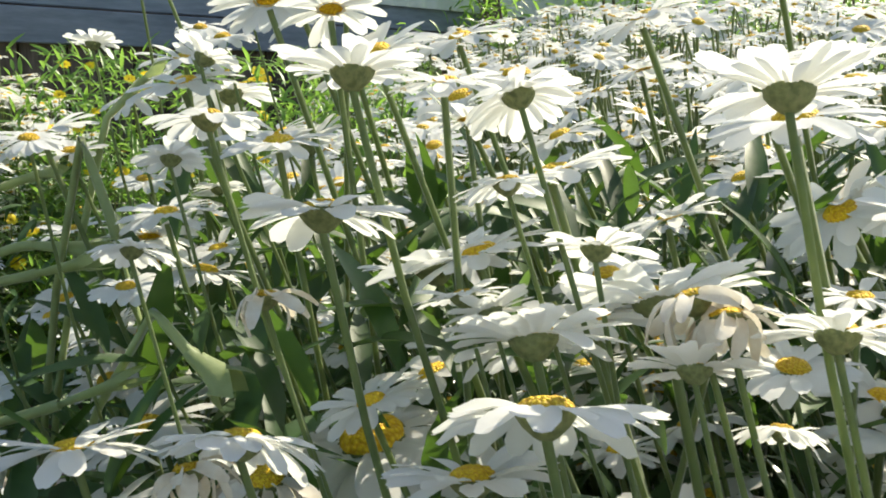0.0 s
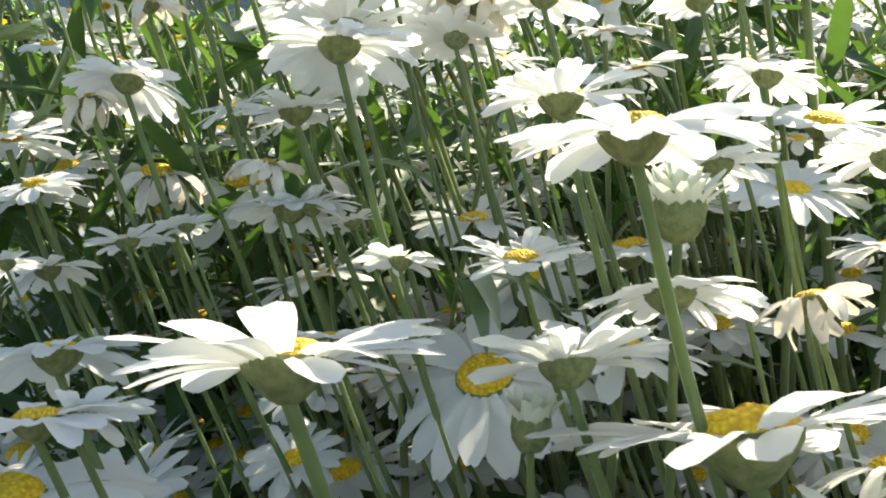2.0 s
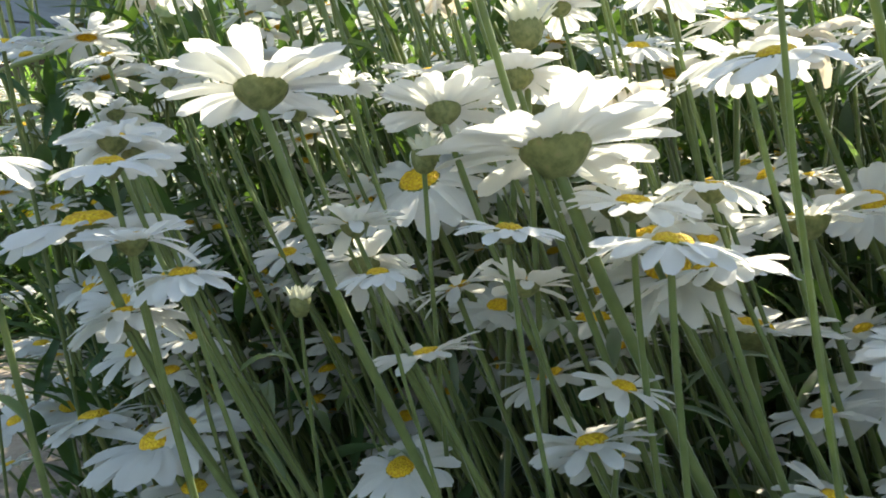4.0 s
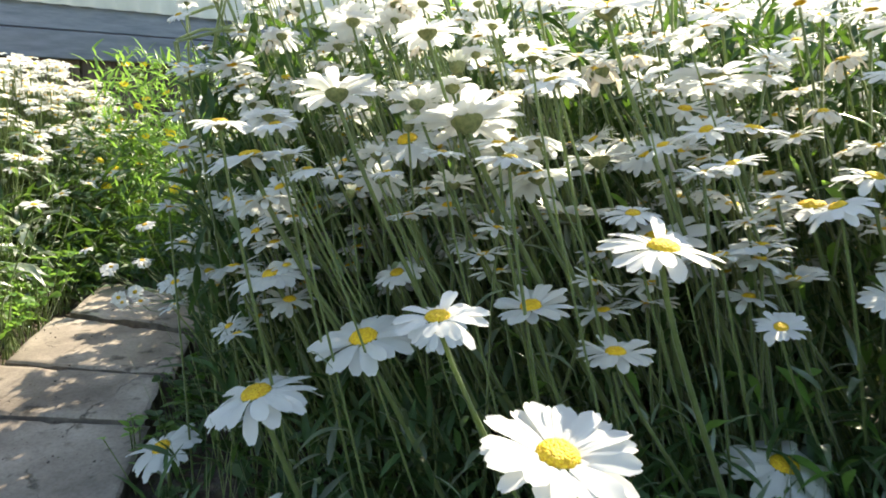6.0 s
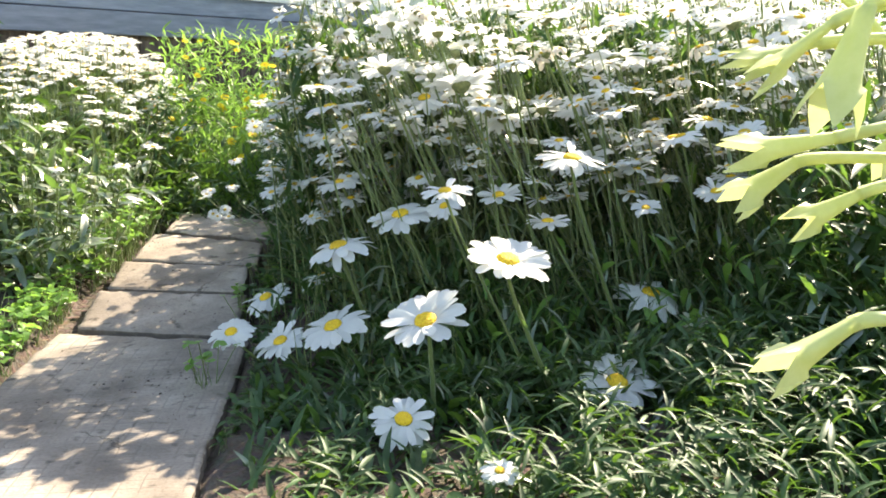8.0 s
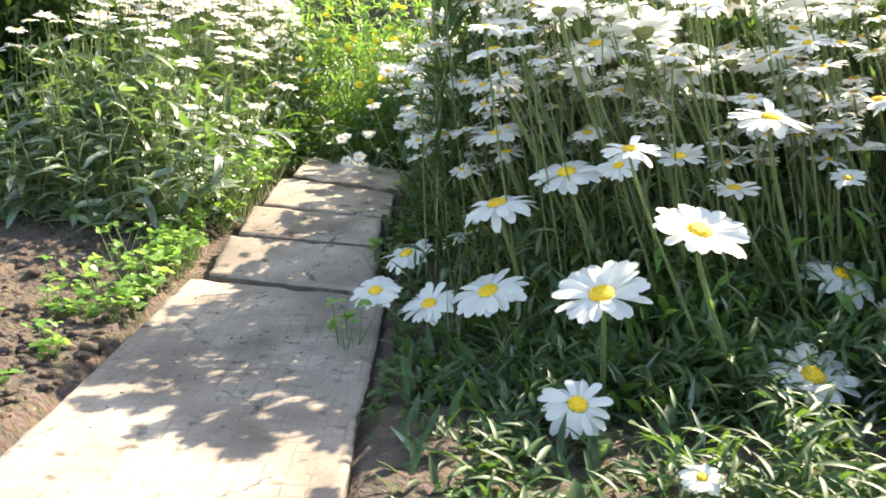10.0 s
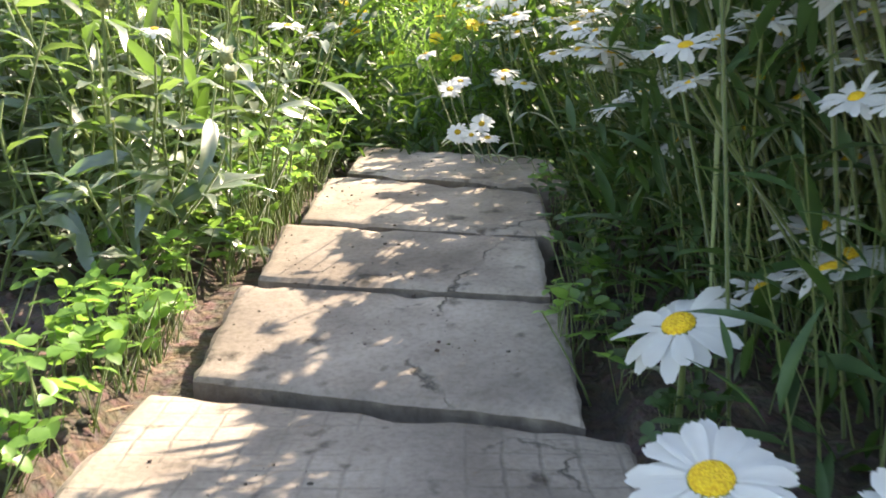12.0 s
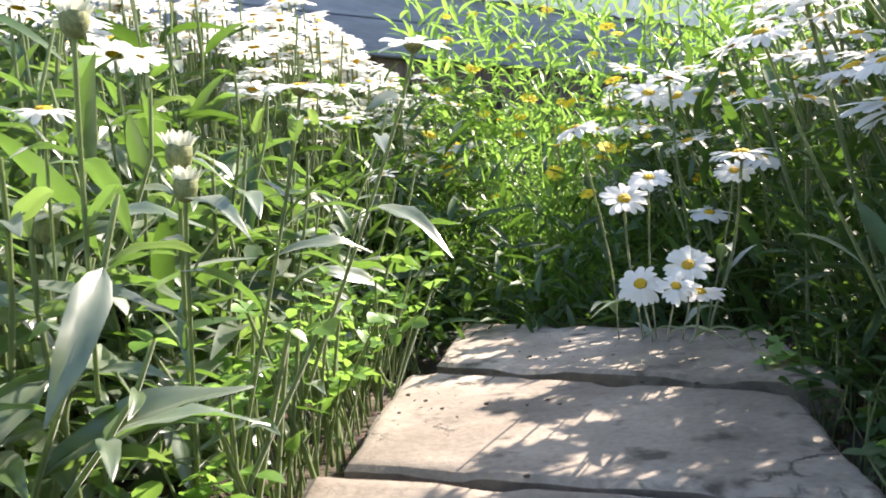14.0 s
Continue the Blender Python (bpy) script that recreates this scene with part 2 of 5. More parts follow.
def mesh_from(name, verts, faces, mat, smooth=True):
    me = bpy.data.meshes.new(name)
    me.from_pydata([tuple(v) for v in verts] if not isinstance(verts, np.ndarray) else verts.tolist(), [], faces if isinstance(faces, list) else faces.tolist())
    me.materials.append(mat)
    if smooth:
        me.polygons.foreach_set("use_smooth", [True] * len(me.polygons))
    me.update()
    return me


def part(name, me, parent, local=None, label=""):
    ob = new(name, me)
    ob.parent = parent
    if local is not None:
        ob.matrix_basis = local
    if label:
        ob["label"] = label
    return ob


def thing(name, m, label, category, group="", kind=""):
    ob = new(name)
    ob.matrix_basis = m
    ob.empty_display_size = 0.02
    return tagged(ob, label, category, group, kind)


def merge(template, mats):
    """Copies of one template (verts n x 3, quads) at many 4 x 4 matrices, as one vertex and face array."""
    v, f = template
    mats = np.asarray(mats)
    vh = np.concatenate([v, np.ones((len(v), 1))], 1)
    vv = np.einsum("kij,nj->kni", mats, vh)[:, :, :3].reshape(-1, 3)
    ff = (np.asarray(f)[None] + (np.arange(len(mats)) * len(v))[:, None, None]).reshape(-1, np.asarray(f).shape[1])
    return vv, ff


def join_arrays(parts):
    vs, fs, off = [], [], 0
    for v, f in parts:
        vs.append(v)
        fs += (np.asarray(f) + off).tolist()
        off += len(v)
    return np.concatenate(vs), fs


def blade(length, width, rows, profile, lift=0.0, droop=0.0, fold=0.0, notch=0.0):
    """A thin leaf or petal along +x: three points across, curved and folded."""
    v, f = [], []
    for i in range(rows + 1):
        s = i / rows
        w = width * profile(s) / 2
        x = length * s
        z = lift * length * s - droop * length * s * s
        n = notch * length if i == rows else 0.0
        v += [(x, -w, z + fold * w), (x - n, 0, z), (x, w, z + fold * w)]
        if i:
            a = 3 * (i - 1)
            f += [(a, a + 3, a + 4, a + 1), (a + 1, a + 4, a + 5, a + 2)]
    return np.array(v, float), np.array(f)


def wavy_leaf(length, width, rows, lift, droop, fold, wave, turns):
    """A lance leaf along +x, five points across: sunk midrib, wavy margins."""
    v, f = [], []
    for i in range(rows + 1):
        s = i / rows
        w = width * lance(s) / 2
        z = lift * length * s - droop * length * s * s
        for q in (-1, -0.45, 0, 0.45, 1):
            edge = wave * width * math.sin(turns * s * 6.28 + (1.3 if q > 0 else 0)) * q * q * min(1, 3 * s, 4 * (1 - s) + 0.2)
            rib = 0.05 * width * (1 if abs(q) == 0.45 else 0)
            v.append((length * s, w * q * (1 + 0.08 * math.sin(9 * s * 3.14)), z + fold * w * abs(q) + edge + rib))
        if i:
            a = 5 * (i - 1)
            f += [(a + c, a + c + 5, a + c + 6, a + c + 1) for c in range(4)]
    return np.array(v, float), np.array(f)


def rot_to(axis, spin=0.0):
    q = Vector((0, 0, 1)).rotation_difference(Vector(axis).normalized())
    return q.to_matrix().to_4x4() @ Matrix.Rotation(spin, 4, "Z")


def petal_profile(s):
    return 0.42 + 0.62 * math.sin(min(1.0, s * 1.12) * math.pi * 0.62) if s < 0.86 else (1.02 - 3.6 * (s - 0.86))


def lance(s):
    return max(0.04, math.sin(math.pi * min(1, s ** 0.8)) ** 0.8)


def spoon(s):
    return max(0.12, 0.18 + 0.95 * math.sin(math.pi * s ** 1.7) ** 0.9)


# petals of several bends, 31 mm long, for a head about 80 mm across
def ray_petal(length, width, rows, lift, droop, fold, twist):
    """A strap petal along +x, five points across, with two shallow grooves and a notched tip."""
    v, f = [], []
    for i in range(rows + 1):
        s = i / rows
        w = width * petal_profile(s) / 2
        z = lift * length * s - droop * length * s * s
        for q in (-1, -0.5, 0, 0.5, 1):
            end = (0.07 if abs(q) == 0.5 else -0.02) * length if i == rows else 0.0
            groove = 0.0011 * (1 if abs(q) == 0.5 else (0.2 if q == 0 else 0)) * math.sin(math.pi * min(1, s + 0.1))
            v.append((length * s + end * 0.5, w * q, z + fold * w * q * q + groove + twist * w * q * s))
        if i:
            a = 5 * (i - 1)
            f += [(a + c, a + c + 5, a + c + 6, a + c + 1) for c in range(4)]
    return np.array(v, float), np.array(f)


PETALS = []
for lift, droop, fold, twist in ((0.36, 0.12, 0.26, 0.1), (0.26, 0.14, 0.2, -0.2), (0.16, 0.12, 0.2, 0.25), (0.10, 0.20, 0.15, -0.1), (0.05, 0.24, 0.2, 0.3), (0.0, 0.20, 0.12, -0.25), (0.0, 0.36, 0.2, 0.1), (-0.06, 0.45, 0.15, -0.1)):
    PETALS.append(ray_petal(0.0315, 0.0112, 6, lift, droop, fold, twist))
PETAL_MESH = [mesh_from("petal", v, f, M_PETAL) for v, f in PETALS]
OLD_PETALS = [blade(0.029, 0.010, 6, petal_profile, l, d, 0.5, 0.05) for l, d in ((0.1, 0.7), (0.35, 1.0), (0.0, 0.4))]
OLD_MESH = [mesh_from("petal", v, f, M_PETAL_OLD) for v, f in OLD_PETALS]
FAR_PETALS = [blade(0.0315, 0.0135, 2, lambda s: (0.5, 1.0, 0.55)[int(s * 2 + 0.01)], l, d, 0.2) for l, d in ((0.12, 0.2), (0.25, 0.3), (0.02, 0.15))]


def disc_template(seg=14, rings=5, r=0.0105, h=0.0052, rough=0.0007, sink=0.0):
    v, f = [(0, 0, h - sink)], []
    g = np.random.default_rng(3)
    for i in range(1, rings + 1):
        a = i / rings * math.pi / 2
        for j in range(seg):
            t = 2 * math.pi * (j + 0.5 * (i % 2)) / seg
            rr = r * math.sin(a)
            z = h * math.cos(a) - sink * (1 - math.sin(a)) ** 2 + g.uniform(-rough, rough)
            v.append((rr * math.cos(t), rr * math.sin(t), z))
    for j in range(seg):
        f.append((0, 1 + j, 1 + (j + 1) % seg))
    for i in range(rings - 1):
        for j in range(seg):
            a, b = 1 + i * seg + j, 1 + i * seg + (j + 1) % seg
            f.append((a, a + seg, b + seg, b))
    return np.array(v, float), f


def revolve(profile, seg=12):
    """Profile of (radius, z) from bottom to top, turned about z."""
    v, f = [], []
    for r, z in profile:
        for j in range(seg):
            t = 2 * math.pi * j / seg
            v.append((r * math.cos(t), r * math.sin(t), z))
    for i in range(len(profile) - 1):
        for j in range(seg):
            a, b = i * seg + j, i * seg + (j + 1) % seg
            f.append((a, b, b + seg, a + seg))
    return np.array(v, float), f


DISC_MESH = mesh_from("disc", *disc_template(18, 7, 0.0108, 0.0058, 0.0006, 0.0012), M_DISC)
CALYX_MESH = mesh_from("calyx", *revolve([(0.0022, -0.0105), (0.0045, -0.0092), (0.0085, -0.0055), (0.0108, -0.0022), (0.0114, 0.0002), (0.0095, 0.0010)], 14), M_CALYX)


def tube(points, radii, seg=7):
    """A round stem through points."""
    pts = [Vector(p) for p in points]
    v, f = [], []
    up = Vector((0.3, 0.9, 0.2))
    for i, p in enumerate(pts):
        d = (pts[min(i + 1, len(pts) - 1)] - pts[max(i - 1, 0)]).normalized()
        a = d.cross(up).normalized()
        b = d.cross(a)
        for j in range(seg):
            t = 2 * math.pi * j / seg
            v.append(tuple(p + (a * math.cos(t) + b * math.sin(t)) * radii[i]))
    for i in range(len(pts) - 1):
        for j in range(seg):
            a0, b0 = i * seg + j, i * seg + (j + 1) % seg
            f.append((a0, b0, b0 + seg, a0 + seg))
    return np.array(v, float), f


def bez(p0, p1, p2, p3, n):
    return [p0 * (1 - t) ** 3 + p1 * 3 * t * (1 - t) ** 2 + p2 * 3 * t * t * (1 - t) + p3 * t ** 3 for t in (i / n for i in range(n + 1))]


def stem_curve(base, top, axis, n=9):
    base, top, axis = Vector(base), Vector(top), Vector(axis).normalized()
    ln = (top - base).length
    run = (top - base).normalized()
    rise_dir = (run + Vector((0, 0, 0.6))).normalized()
    end_dir = (run + axis * 0.6).normalized()
    return bez(base, base + rise_dir * 0.25 * ln, top - end_dir * 0.25 * ln, top, n)


STEM_LEAVES = [mesh_from("leaf", *blade(ln, w, 6, lance, l, d, 0.45), M_LEAF_GREY) for ln, w, l, d in ((0.055, 0.010, 0.9, 0.5), (0.075, 0.013, 0.6, 0.7), (0.04, 0.007, 1.2, 0.4))]


def daisy(head, axis, base, size=1.0, seed=0, kind="open", label="", group="daisies of the flower bed", detail=True, leaves=0):
    """One daisy: its head at head, facing axis, on a stem from base."""
    g = random.Random(seed)
    axis = Vector(axis).normalized()
    root = thing("daisy", Matrix.Translation(base), label or "white daisy with yellow centre on a thin green stem", "flower", group)
    hm = Matrix.Translation(Vector(head) - Vector(base)) @ rot_to(axis, g.uniform(0, 6.28)) @ Matrix.Scale(size, 4)
    neck = Vector(head) - axis * 0.0095 * size
    pts = stem_curve(Vector((0, 0, 0)), neck - Vector(base), axis)
    v, f = tube(pts, [0.0023 * size * (1.2 - 0.35 * i / len(pts)) for i in range(len(pts))])
    part("stem", mesh_from("stem", v, f, M_STEM), root)
    calyx = part("calyx", CALYX_MESH, root, hm, "green cup under the petals")
    part("disc", DISC_MESH, calyx, None, "domed yellow disc")
    old = kind == "faded"
    n = g.choice((18, 19, 20, 21, 22, 23, 24)) if not old else 14
    bend = g.randrange(6)
    local = []
    for i in range(n):
        a = 2 * math.pi * i / n + g.uniform(-0.07, 0.07)
        lvl = (i % 2) * 0.0011 - 0.0012
        tilt = g.gauss(-0.02, 0.09) if not old else g.uniform(-0.5, 0.9)
        m = Matrix.Rotation(a, 4, "Z") @ Matrix.Translation((0.0088, 0, lvl)) @ Matrix.Rotation(tilt, 4, "Y") @ Matrix.Rotation(g.gauss(0, 0.11 if not old else 0.6), 4, "X") @ Matrix.Diagonal((g.uniform(0.80, 1.06) if not old else g.uniform(0.55, 0.95), g.uniform(0.85, 1.15), 1, 1))
        local.append((m, bend + g.randrange(3) if g.random() < 0.92 else g.randrange(8)))
    if detail:
        for m, k in local:
            part("petal", OLD_MESH[k % 3] if old else PETAL_MESH[k], calyx, m)
    else:
        src = OLD_PETALS if old else PETALS
        v, f = join_arrays([merge(src[k % len(src)], [np.array(m)]) for m, k in local])
        part("petals", mesh_from("petals", v, f, M_PETAL_OLD if old else M_PETAL), calyx)
    for _ in range(g.choice((1, 2, 2, 3)) if detail else 1):
        s = g.uniform(0.25, 0.8)
        p = pts[int(s * 9)]
        m = Matrix.Translation(p) @ Matrix.Rotation(g.uniform(0, 6.28), 4, "Z") @ Matrix.Rotation(g.uniform(-0.3, 0.2), 4, "Y")
        part("leaf", g.choice(STEM_LEAVES), root, m)
    if leaves:
        stalk_leaves(root, pts, leaves, seed + 1)
    return root


BUD_PETALS = [blade(0.017, 0.0062, 4, lambda s: (0.8, 1.0, 1.0, 0.8, 0.35)[int(s * 4 + 0.01)], l, d, 0.5) for l, d in ((0.0, 0.25), (0.0, 0.15), (0.05, 0.35))]
bud_rng = random.Random(4)
BUD_MESHES = []
for q in range(3):
    pieces = []
    for ring, (n, r, open_by) in enumerate(((13, 0.0072, 0.16 + 0.10 * q), (10, 0.0048, 0.05), (6, 0.0022, 0.0))):
        for i in range(n):
            m = Matrix.Rotation(2 * math.pi * (i + 0.5 * ring) / n, 4, "Z") @ Matrix.Translation((r, 0, 0.002)) @ Matrix.Rotation(-math.pi / 2 + open_by + bud_rng.gauss(0, 0.08), 4, "Y") @ Matrix.Scale(bud_rng.uniform(0.85, 1.1), 4)
            pieces.append(merge(BUD_PETALS[i % 3], [np.array(m)]))
    BUD_MESHES.append(mesh_from("petals", *join_arrays(pieces), M_BUD))
CUP_MESH = mesh_from("cup", *revolve([(0.0020, -0.009), (0.0058, -0.0072), (0.0090, -0.002), (0.0099, 0.004), (0.0093, 0.0085), (0.0080, 0.0105)], 14), M_CALYX)


STALK_LEAVES = [mesh_from("leaf", *wavy_leaf(ln, w, 8, l, d, fo, 0.12, 1.7), M_LEAF_GREY) for ln, w, l, d, fo in ((0.10, 0.019, 0.55, 0.55, 0.35), (0.085, 0.017, 0.8, 0.5, 0.45), (0.12, 0.024, 0.4, 0.75, 0.3), (0.07, 0.012, 1.0, 0.3, 0.5))]


def stalk_leaves(root, pts, n, seed, scale=1.0):
    """Leaves set alternately up a stalk."""
    g = random.Random(seed)
    a = g.uniform(0, 6.28)
    for i in range(n):
        s = 0.15 + 0.75 * (i + g.uniform(-0.3, 0.3)) / n
        a += 2.4 + g.uniform(-0.4, 0.4)
        p = pts[max(0, min(len(pts) - 1, int(s * len(pts))))]
        m = Matrix.Translation(p) @ Matrix.Rotation(a, 4, "Z") @ Matrix.Rotation(g.uniform(-0.35, 0.35), 4, "Y") @ Matrix.Rotation(g.gauss(0, 0.4), 4, "X") @ Matrix.Scale(scale * g.uniform(0.6, 1.1) * (1.1 - 0.5 * s), 4)
        part("leaf", STALK_LEAVES[g.randrange(4)], root, m)


def daisy_bud(head, axis, base, size=1.0, seed=0, leaves=0):
    g = random.Random(seed)
    root = thing("daisy_bud", Matrix.Translation(base), "closed white daisy bud in a green cup", "flower bud", "daisy buds of the bed")
    hm = Matrix.Translation(Vector(head) - Vector(base)) @ rot_to(axis, g.uniform(0, 6.28)) @ Matrix.Scale(size, 4)
    pts = stem_curve(Vector((0, 0, 0)), Vector(head) - Vector(base) - Vector(axis).normalized() * 0.008 * size, axis)
    v, f = tube(pts, [0.0019 * size] * len(pts))
    part("stem", mesh_from("stem", v, f, M_STEM), root)
    cup = part("cup", CUP_MESH, root, hm)
    part("petals", BUD_MESHES[g.randrange(3)], cup, None, "folded white petals")
    if leaves:
        stalk_leaves(root, pts, leaves, seed + 1)
    return root

# ---- ground ----
def rise(y):
    """The garden climbs gently along the path and past its end."""
    return float(np.interp(y, [1.05, 1.3, 1.75, 2.2, 3.0], [0.0, 0.018, 0.075, 0.11, 0.12]))


def ground_height(x, y):
    z = -0.008 + rise(y) + 0.012 * noise.noise(Vector((x * 3.1, y * 3.1, 0))) + 0.010 * noise.noise(Vector((x * 14, y * 14, 3)))
    clod = max(0.0, noise.noise(Vector((x * 24, y * 24, 7)))) * 0.020 + 0.008 * noise.noise(Vector((x * 60, y * 60, 2)))
    if -0.53 < x < 0.02 and -2.25 < y < 2.35:
        z, clod = min(z, rise(y) - 0.03), 0.0
    far = max(0.0, min(1.0, (abs(x) + abs(y) - 8) / 10))
    return (z + clod) * (1 - far) + 0.08 * far


gx = np.concatenate([[-300, -80, -30, -14, -8, -5, -3.2, -2.2], np.arange(-1.6, 1.61, 0.022), [2.2, 3.2, 5, 8, 14, 30, 80, 300]])
gy = np.concatenate([[-300, -80, -30, -12, -6, -3, -1.6], np.arange(-0.6, 3.4, 0.022), [3.8, 4.6, 5.5, 6.5, 8, 12, 30, 80, 300]])
gv = np.array([(x, y, ground_height(x, y)) for y in gy for x in gx])
nx = len(gx)
gf = [(j * nx + i, j * nx + i + 1, (j + 1) * nx + i + 1, (j + 1) * nx + i) for j in range(len(gy) - 1) for i in range(nx - 1)]
ground = tagged(new("ground", mesh_from("ground", gv, gf, M_SOIL)), "dark crumbly garden soil with clods and dry litter", "soil", kind="structure")

# ---- paving ----
pavement = thing("pavement", Matrix.Identity(4), "narrow garden path of worn pale concrete slabs", "path", kind="structure")


def even(i, n, length, rim=0.006):
    """Even steps, but for one narrow step at each end for the worn rim."""
    if i in (0, n):
        return i / n
    r = rim / length
    return r + (1 - 2 * r) * (i - 1) / (n - 2)


def slab(name, y0, y1, xl, xr, top, seed, rise=0.0, mat=M_SLAB):
    """y0, y1: (left, right) ends. A slab with worn, uneven rims and a slightly wavy face."""
    nu, nv = 44, max(16, int((y1[1] - y0[1]) / 0.014))
    v, f = [], []
    for j in range(nv + 1):
        for i in range(nu + 1):
            s, t = even(i, nu, xr - xl), even(j, nv, y1[1] - y0[1])
            x = xl + (xr - xl) * s
            ya, yb = y0[0] + (y0[1] - y0[0]) * s, y1[0] + (y1[1] - y1[0]) * s
            y = ya + (yb - ya) * t
            rim = min(s, 1 - s) * (xr - xl)
            rim2 = min(t, 1 - t) * (yb - ya)
            d = min(rim, rim2)
            chip = max(0.0, noise.noise(Vector((x * 16, y * 16, seed + 9))) - 0.10) * max(0.0, 1 - d / 0.045)
            z = top - 0.0045 * max(0.0, 1 - d / 0.006) ** 2 - 0.010 * chip + 0.0022 * noise.noise(Vector((x * 4, y * 4, seed))) + 0.0009 * noise.noise(Vector((x * 34, y * 34, seed)))
            wob = 0.007 * noise.noise(Vector((x * 5, y * 5, seed + 5))) + 0.004 * noise.noise(Vector((x * 40, y * 40, seed)))
            if i in (0, nu):
                x += wob
            if j in (0, nv):
                y += wob * 0.8
            v.append((x, y, z + rise * (t - 0.5)))
    n = nu + 1
    for j in range(nv):
        for i in range(nu):
            f.append((j * n + i, j * n + i + 1, (j + 1) * n + i + 1, (j + 1) * n + i))
    rim_ids = [i for i in range(n)] + [j * n + nu for j in range(1, nv + 1)] + [nv * n + i for i in range(nu - 1, -1, -1)] + [j * n for j in range(nv - 1, 0, -1)]
    base = len(v)
    for k in rim_ids:
        v.append((v[k][0], v[k][1], top - 0.10))
    m = len(rim_ids)
    for q in range(m):
        a, b = rim_ids[q], rim_ids[(q + 1) % m]
        f.append((b, a, base + q, base + (q + 1) % m))
    me = mesh_from("slab", v, f, mat)
    me.materials.append(M_SLAB_SIDE)
    flat, which = [], []
    for q in range(len(f) - m):
        inner = 0 < q % nu < nu - 1 and 0 < q // nu < nv - 1
        flat.append(inner)
        which.append(0)
    me.polygons.foreach_set("use_smooth", flat + [False] * m)
    me.polygons.foreach_set("material_index", which + [1] * m)
    return part(name, me, pavement)


slab("slab", (-2.6, -2.6), (-0.62, -0.66), -0.50, 0.0, 0.0, 1)
slab("slab", (-0.595, -0.635), (1.165, 1.035), -0.495, 0.005, 0.0, 2, mat=M_SLAB_GRID)
slab("slab", (1.195, 1.070), (1.440, 1.335), -0.455, -0.030, 0.030, 3, 0.050)
slab("slab", (1.460, 1.358), (1.690, 1.555), -0.437, -0.040, 0.0775, 4, 0.035)
slab("slab", (1.695, 1.562), (2.090, 1.805), -0.415, -0.015, 0.1125, 5, 0.027)
slab("slab", (2.120, 1.835), (2.480, 2.150), -0.385, 0.035, 0.139, 6, 0.018)

# ---- wall at the far end of the garden ----
WALL_A, WALL_B = Vector((-3.14, 1.79, 0)), Vector((3.4, 7.98, 0))
wall_dir = (WALL_B - WALL_A).normalized()
wall_len = (WALL_B - WALL_A).length
wall_m = Matrix.Translation(WALL_A) @ Matrix.Rotation(math.atan2(wall_dir.y, wall_dir.x), 4, "Z")
shed = thing("shed", wall_m, "weathered shed wall of dark boards under a pale sheet", "building", kind="structure")


def box(x0, x1, y0, y1, z0, z1, bev=0.004):
    bm = bmesh.new()
    bmesh.ops.create_cube(bm, size=1)
    for q in bm.verts:
        q.co = Vector((x0 + (q.co.x + 0.5) * (x1 - x0), y0 + (q.co.y + 0.5) * (y1 - y0), z0 + (q.co.z + 0.5) * (z1 - z0)))
    bmesh.ops.bevel(bm, geom=bm.edges[:], offset=bev, segments=1, affect="EDGES")
    me = bpy.data.meshes.new("box")
    bm.to_mesh(me)
    bm.free()
    return me


def part_box(name, parent, dims, mat, bev=0.004, local=None, label=""):
    me = box(*dims, bev)
    me.materials.append(mat)
    return part(name, me, parent, local, label)


u = 0.0
while u < wall_len - 0.14:
    w = rnd.uniform(0.12, 0.19)
    part_box("board", shed, (u, u + w - 0.008, rnd.uniform(-0.012, 0.0), 0.03, -0.05, 0.93 + rnd.uniform(-0.01, 0.01)), M_BOARD)
    u += w
part_box("back_wall", shed, (0, wall_len, 0.034, 0.10, -0.05, 2.9), M_BOARD)
part_box("rail", shed, (0, wall_len, -0.045, -0.014, 0.91, 1.03), M_BLUE)
part_box("rail", shed, (0, wall_len, -0.030, -0.006, 1.036, 1.165), M_BLUE)
# pale corrugated sheet
cv, cf = [], []
nc = int(wall_len / 0.028)
for i in range(nc + 1):
    xx = wall_len * i / nc
    yy = -0.05 + 0.012 * math.sin(i * math.pi / 2)
    cv += [(xx, yy, 1.14), (xx, yy, 2.9)]
    if i:
        a = 2 * (i - 1)
        cf.append((a, a + 2, a + 3, a + 1))
part("sheet", mesh_from("sheet", cv, cf, M_SIDING), shed)
part_box("post", shed, (5.6, 5.66, -0.12, -0.066, -0.05, 2.6), M_BOARD)

# ---- leaf masses ----
LANCE = blade(0.082, 0.0135, 5, lance, 0.0, 0.35, 0.4)
LANCE_LONG = blade(0.115, 0.021, 5, lance, 0.05, 0.45, 0.35)
SPOON = blade(0.12, 0.034, 5, spoon, 0.05, 0.35, 0.3)
OVAL = blade(0.028, 0.024, 4, lambda s: max(0.05, math.sin(math.pi * s ** 0.85) ** 0.6), 0.05, 0.15, 0.25)
THIN = blade(0.16, 0.004, 4, lambda s: max(0.08, 1 - s), 0.0, 0.3, 0.5)


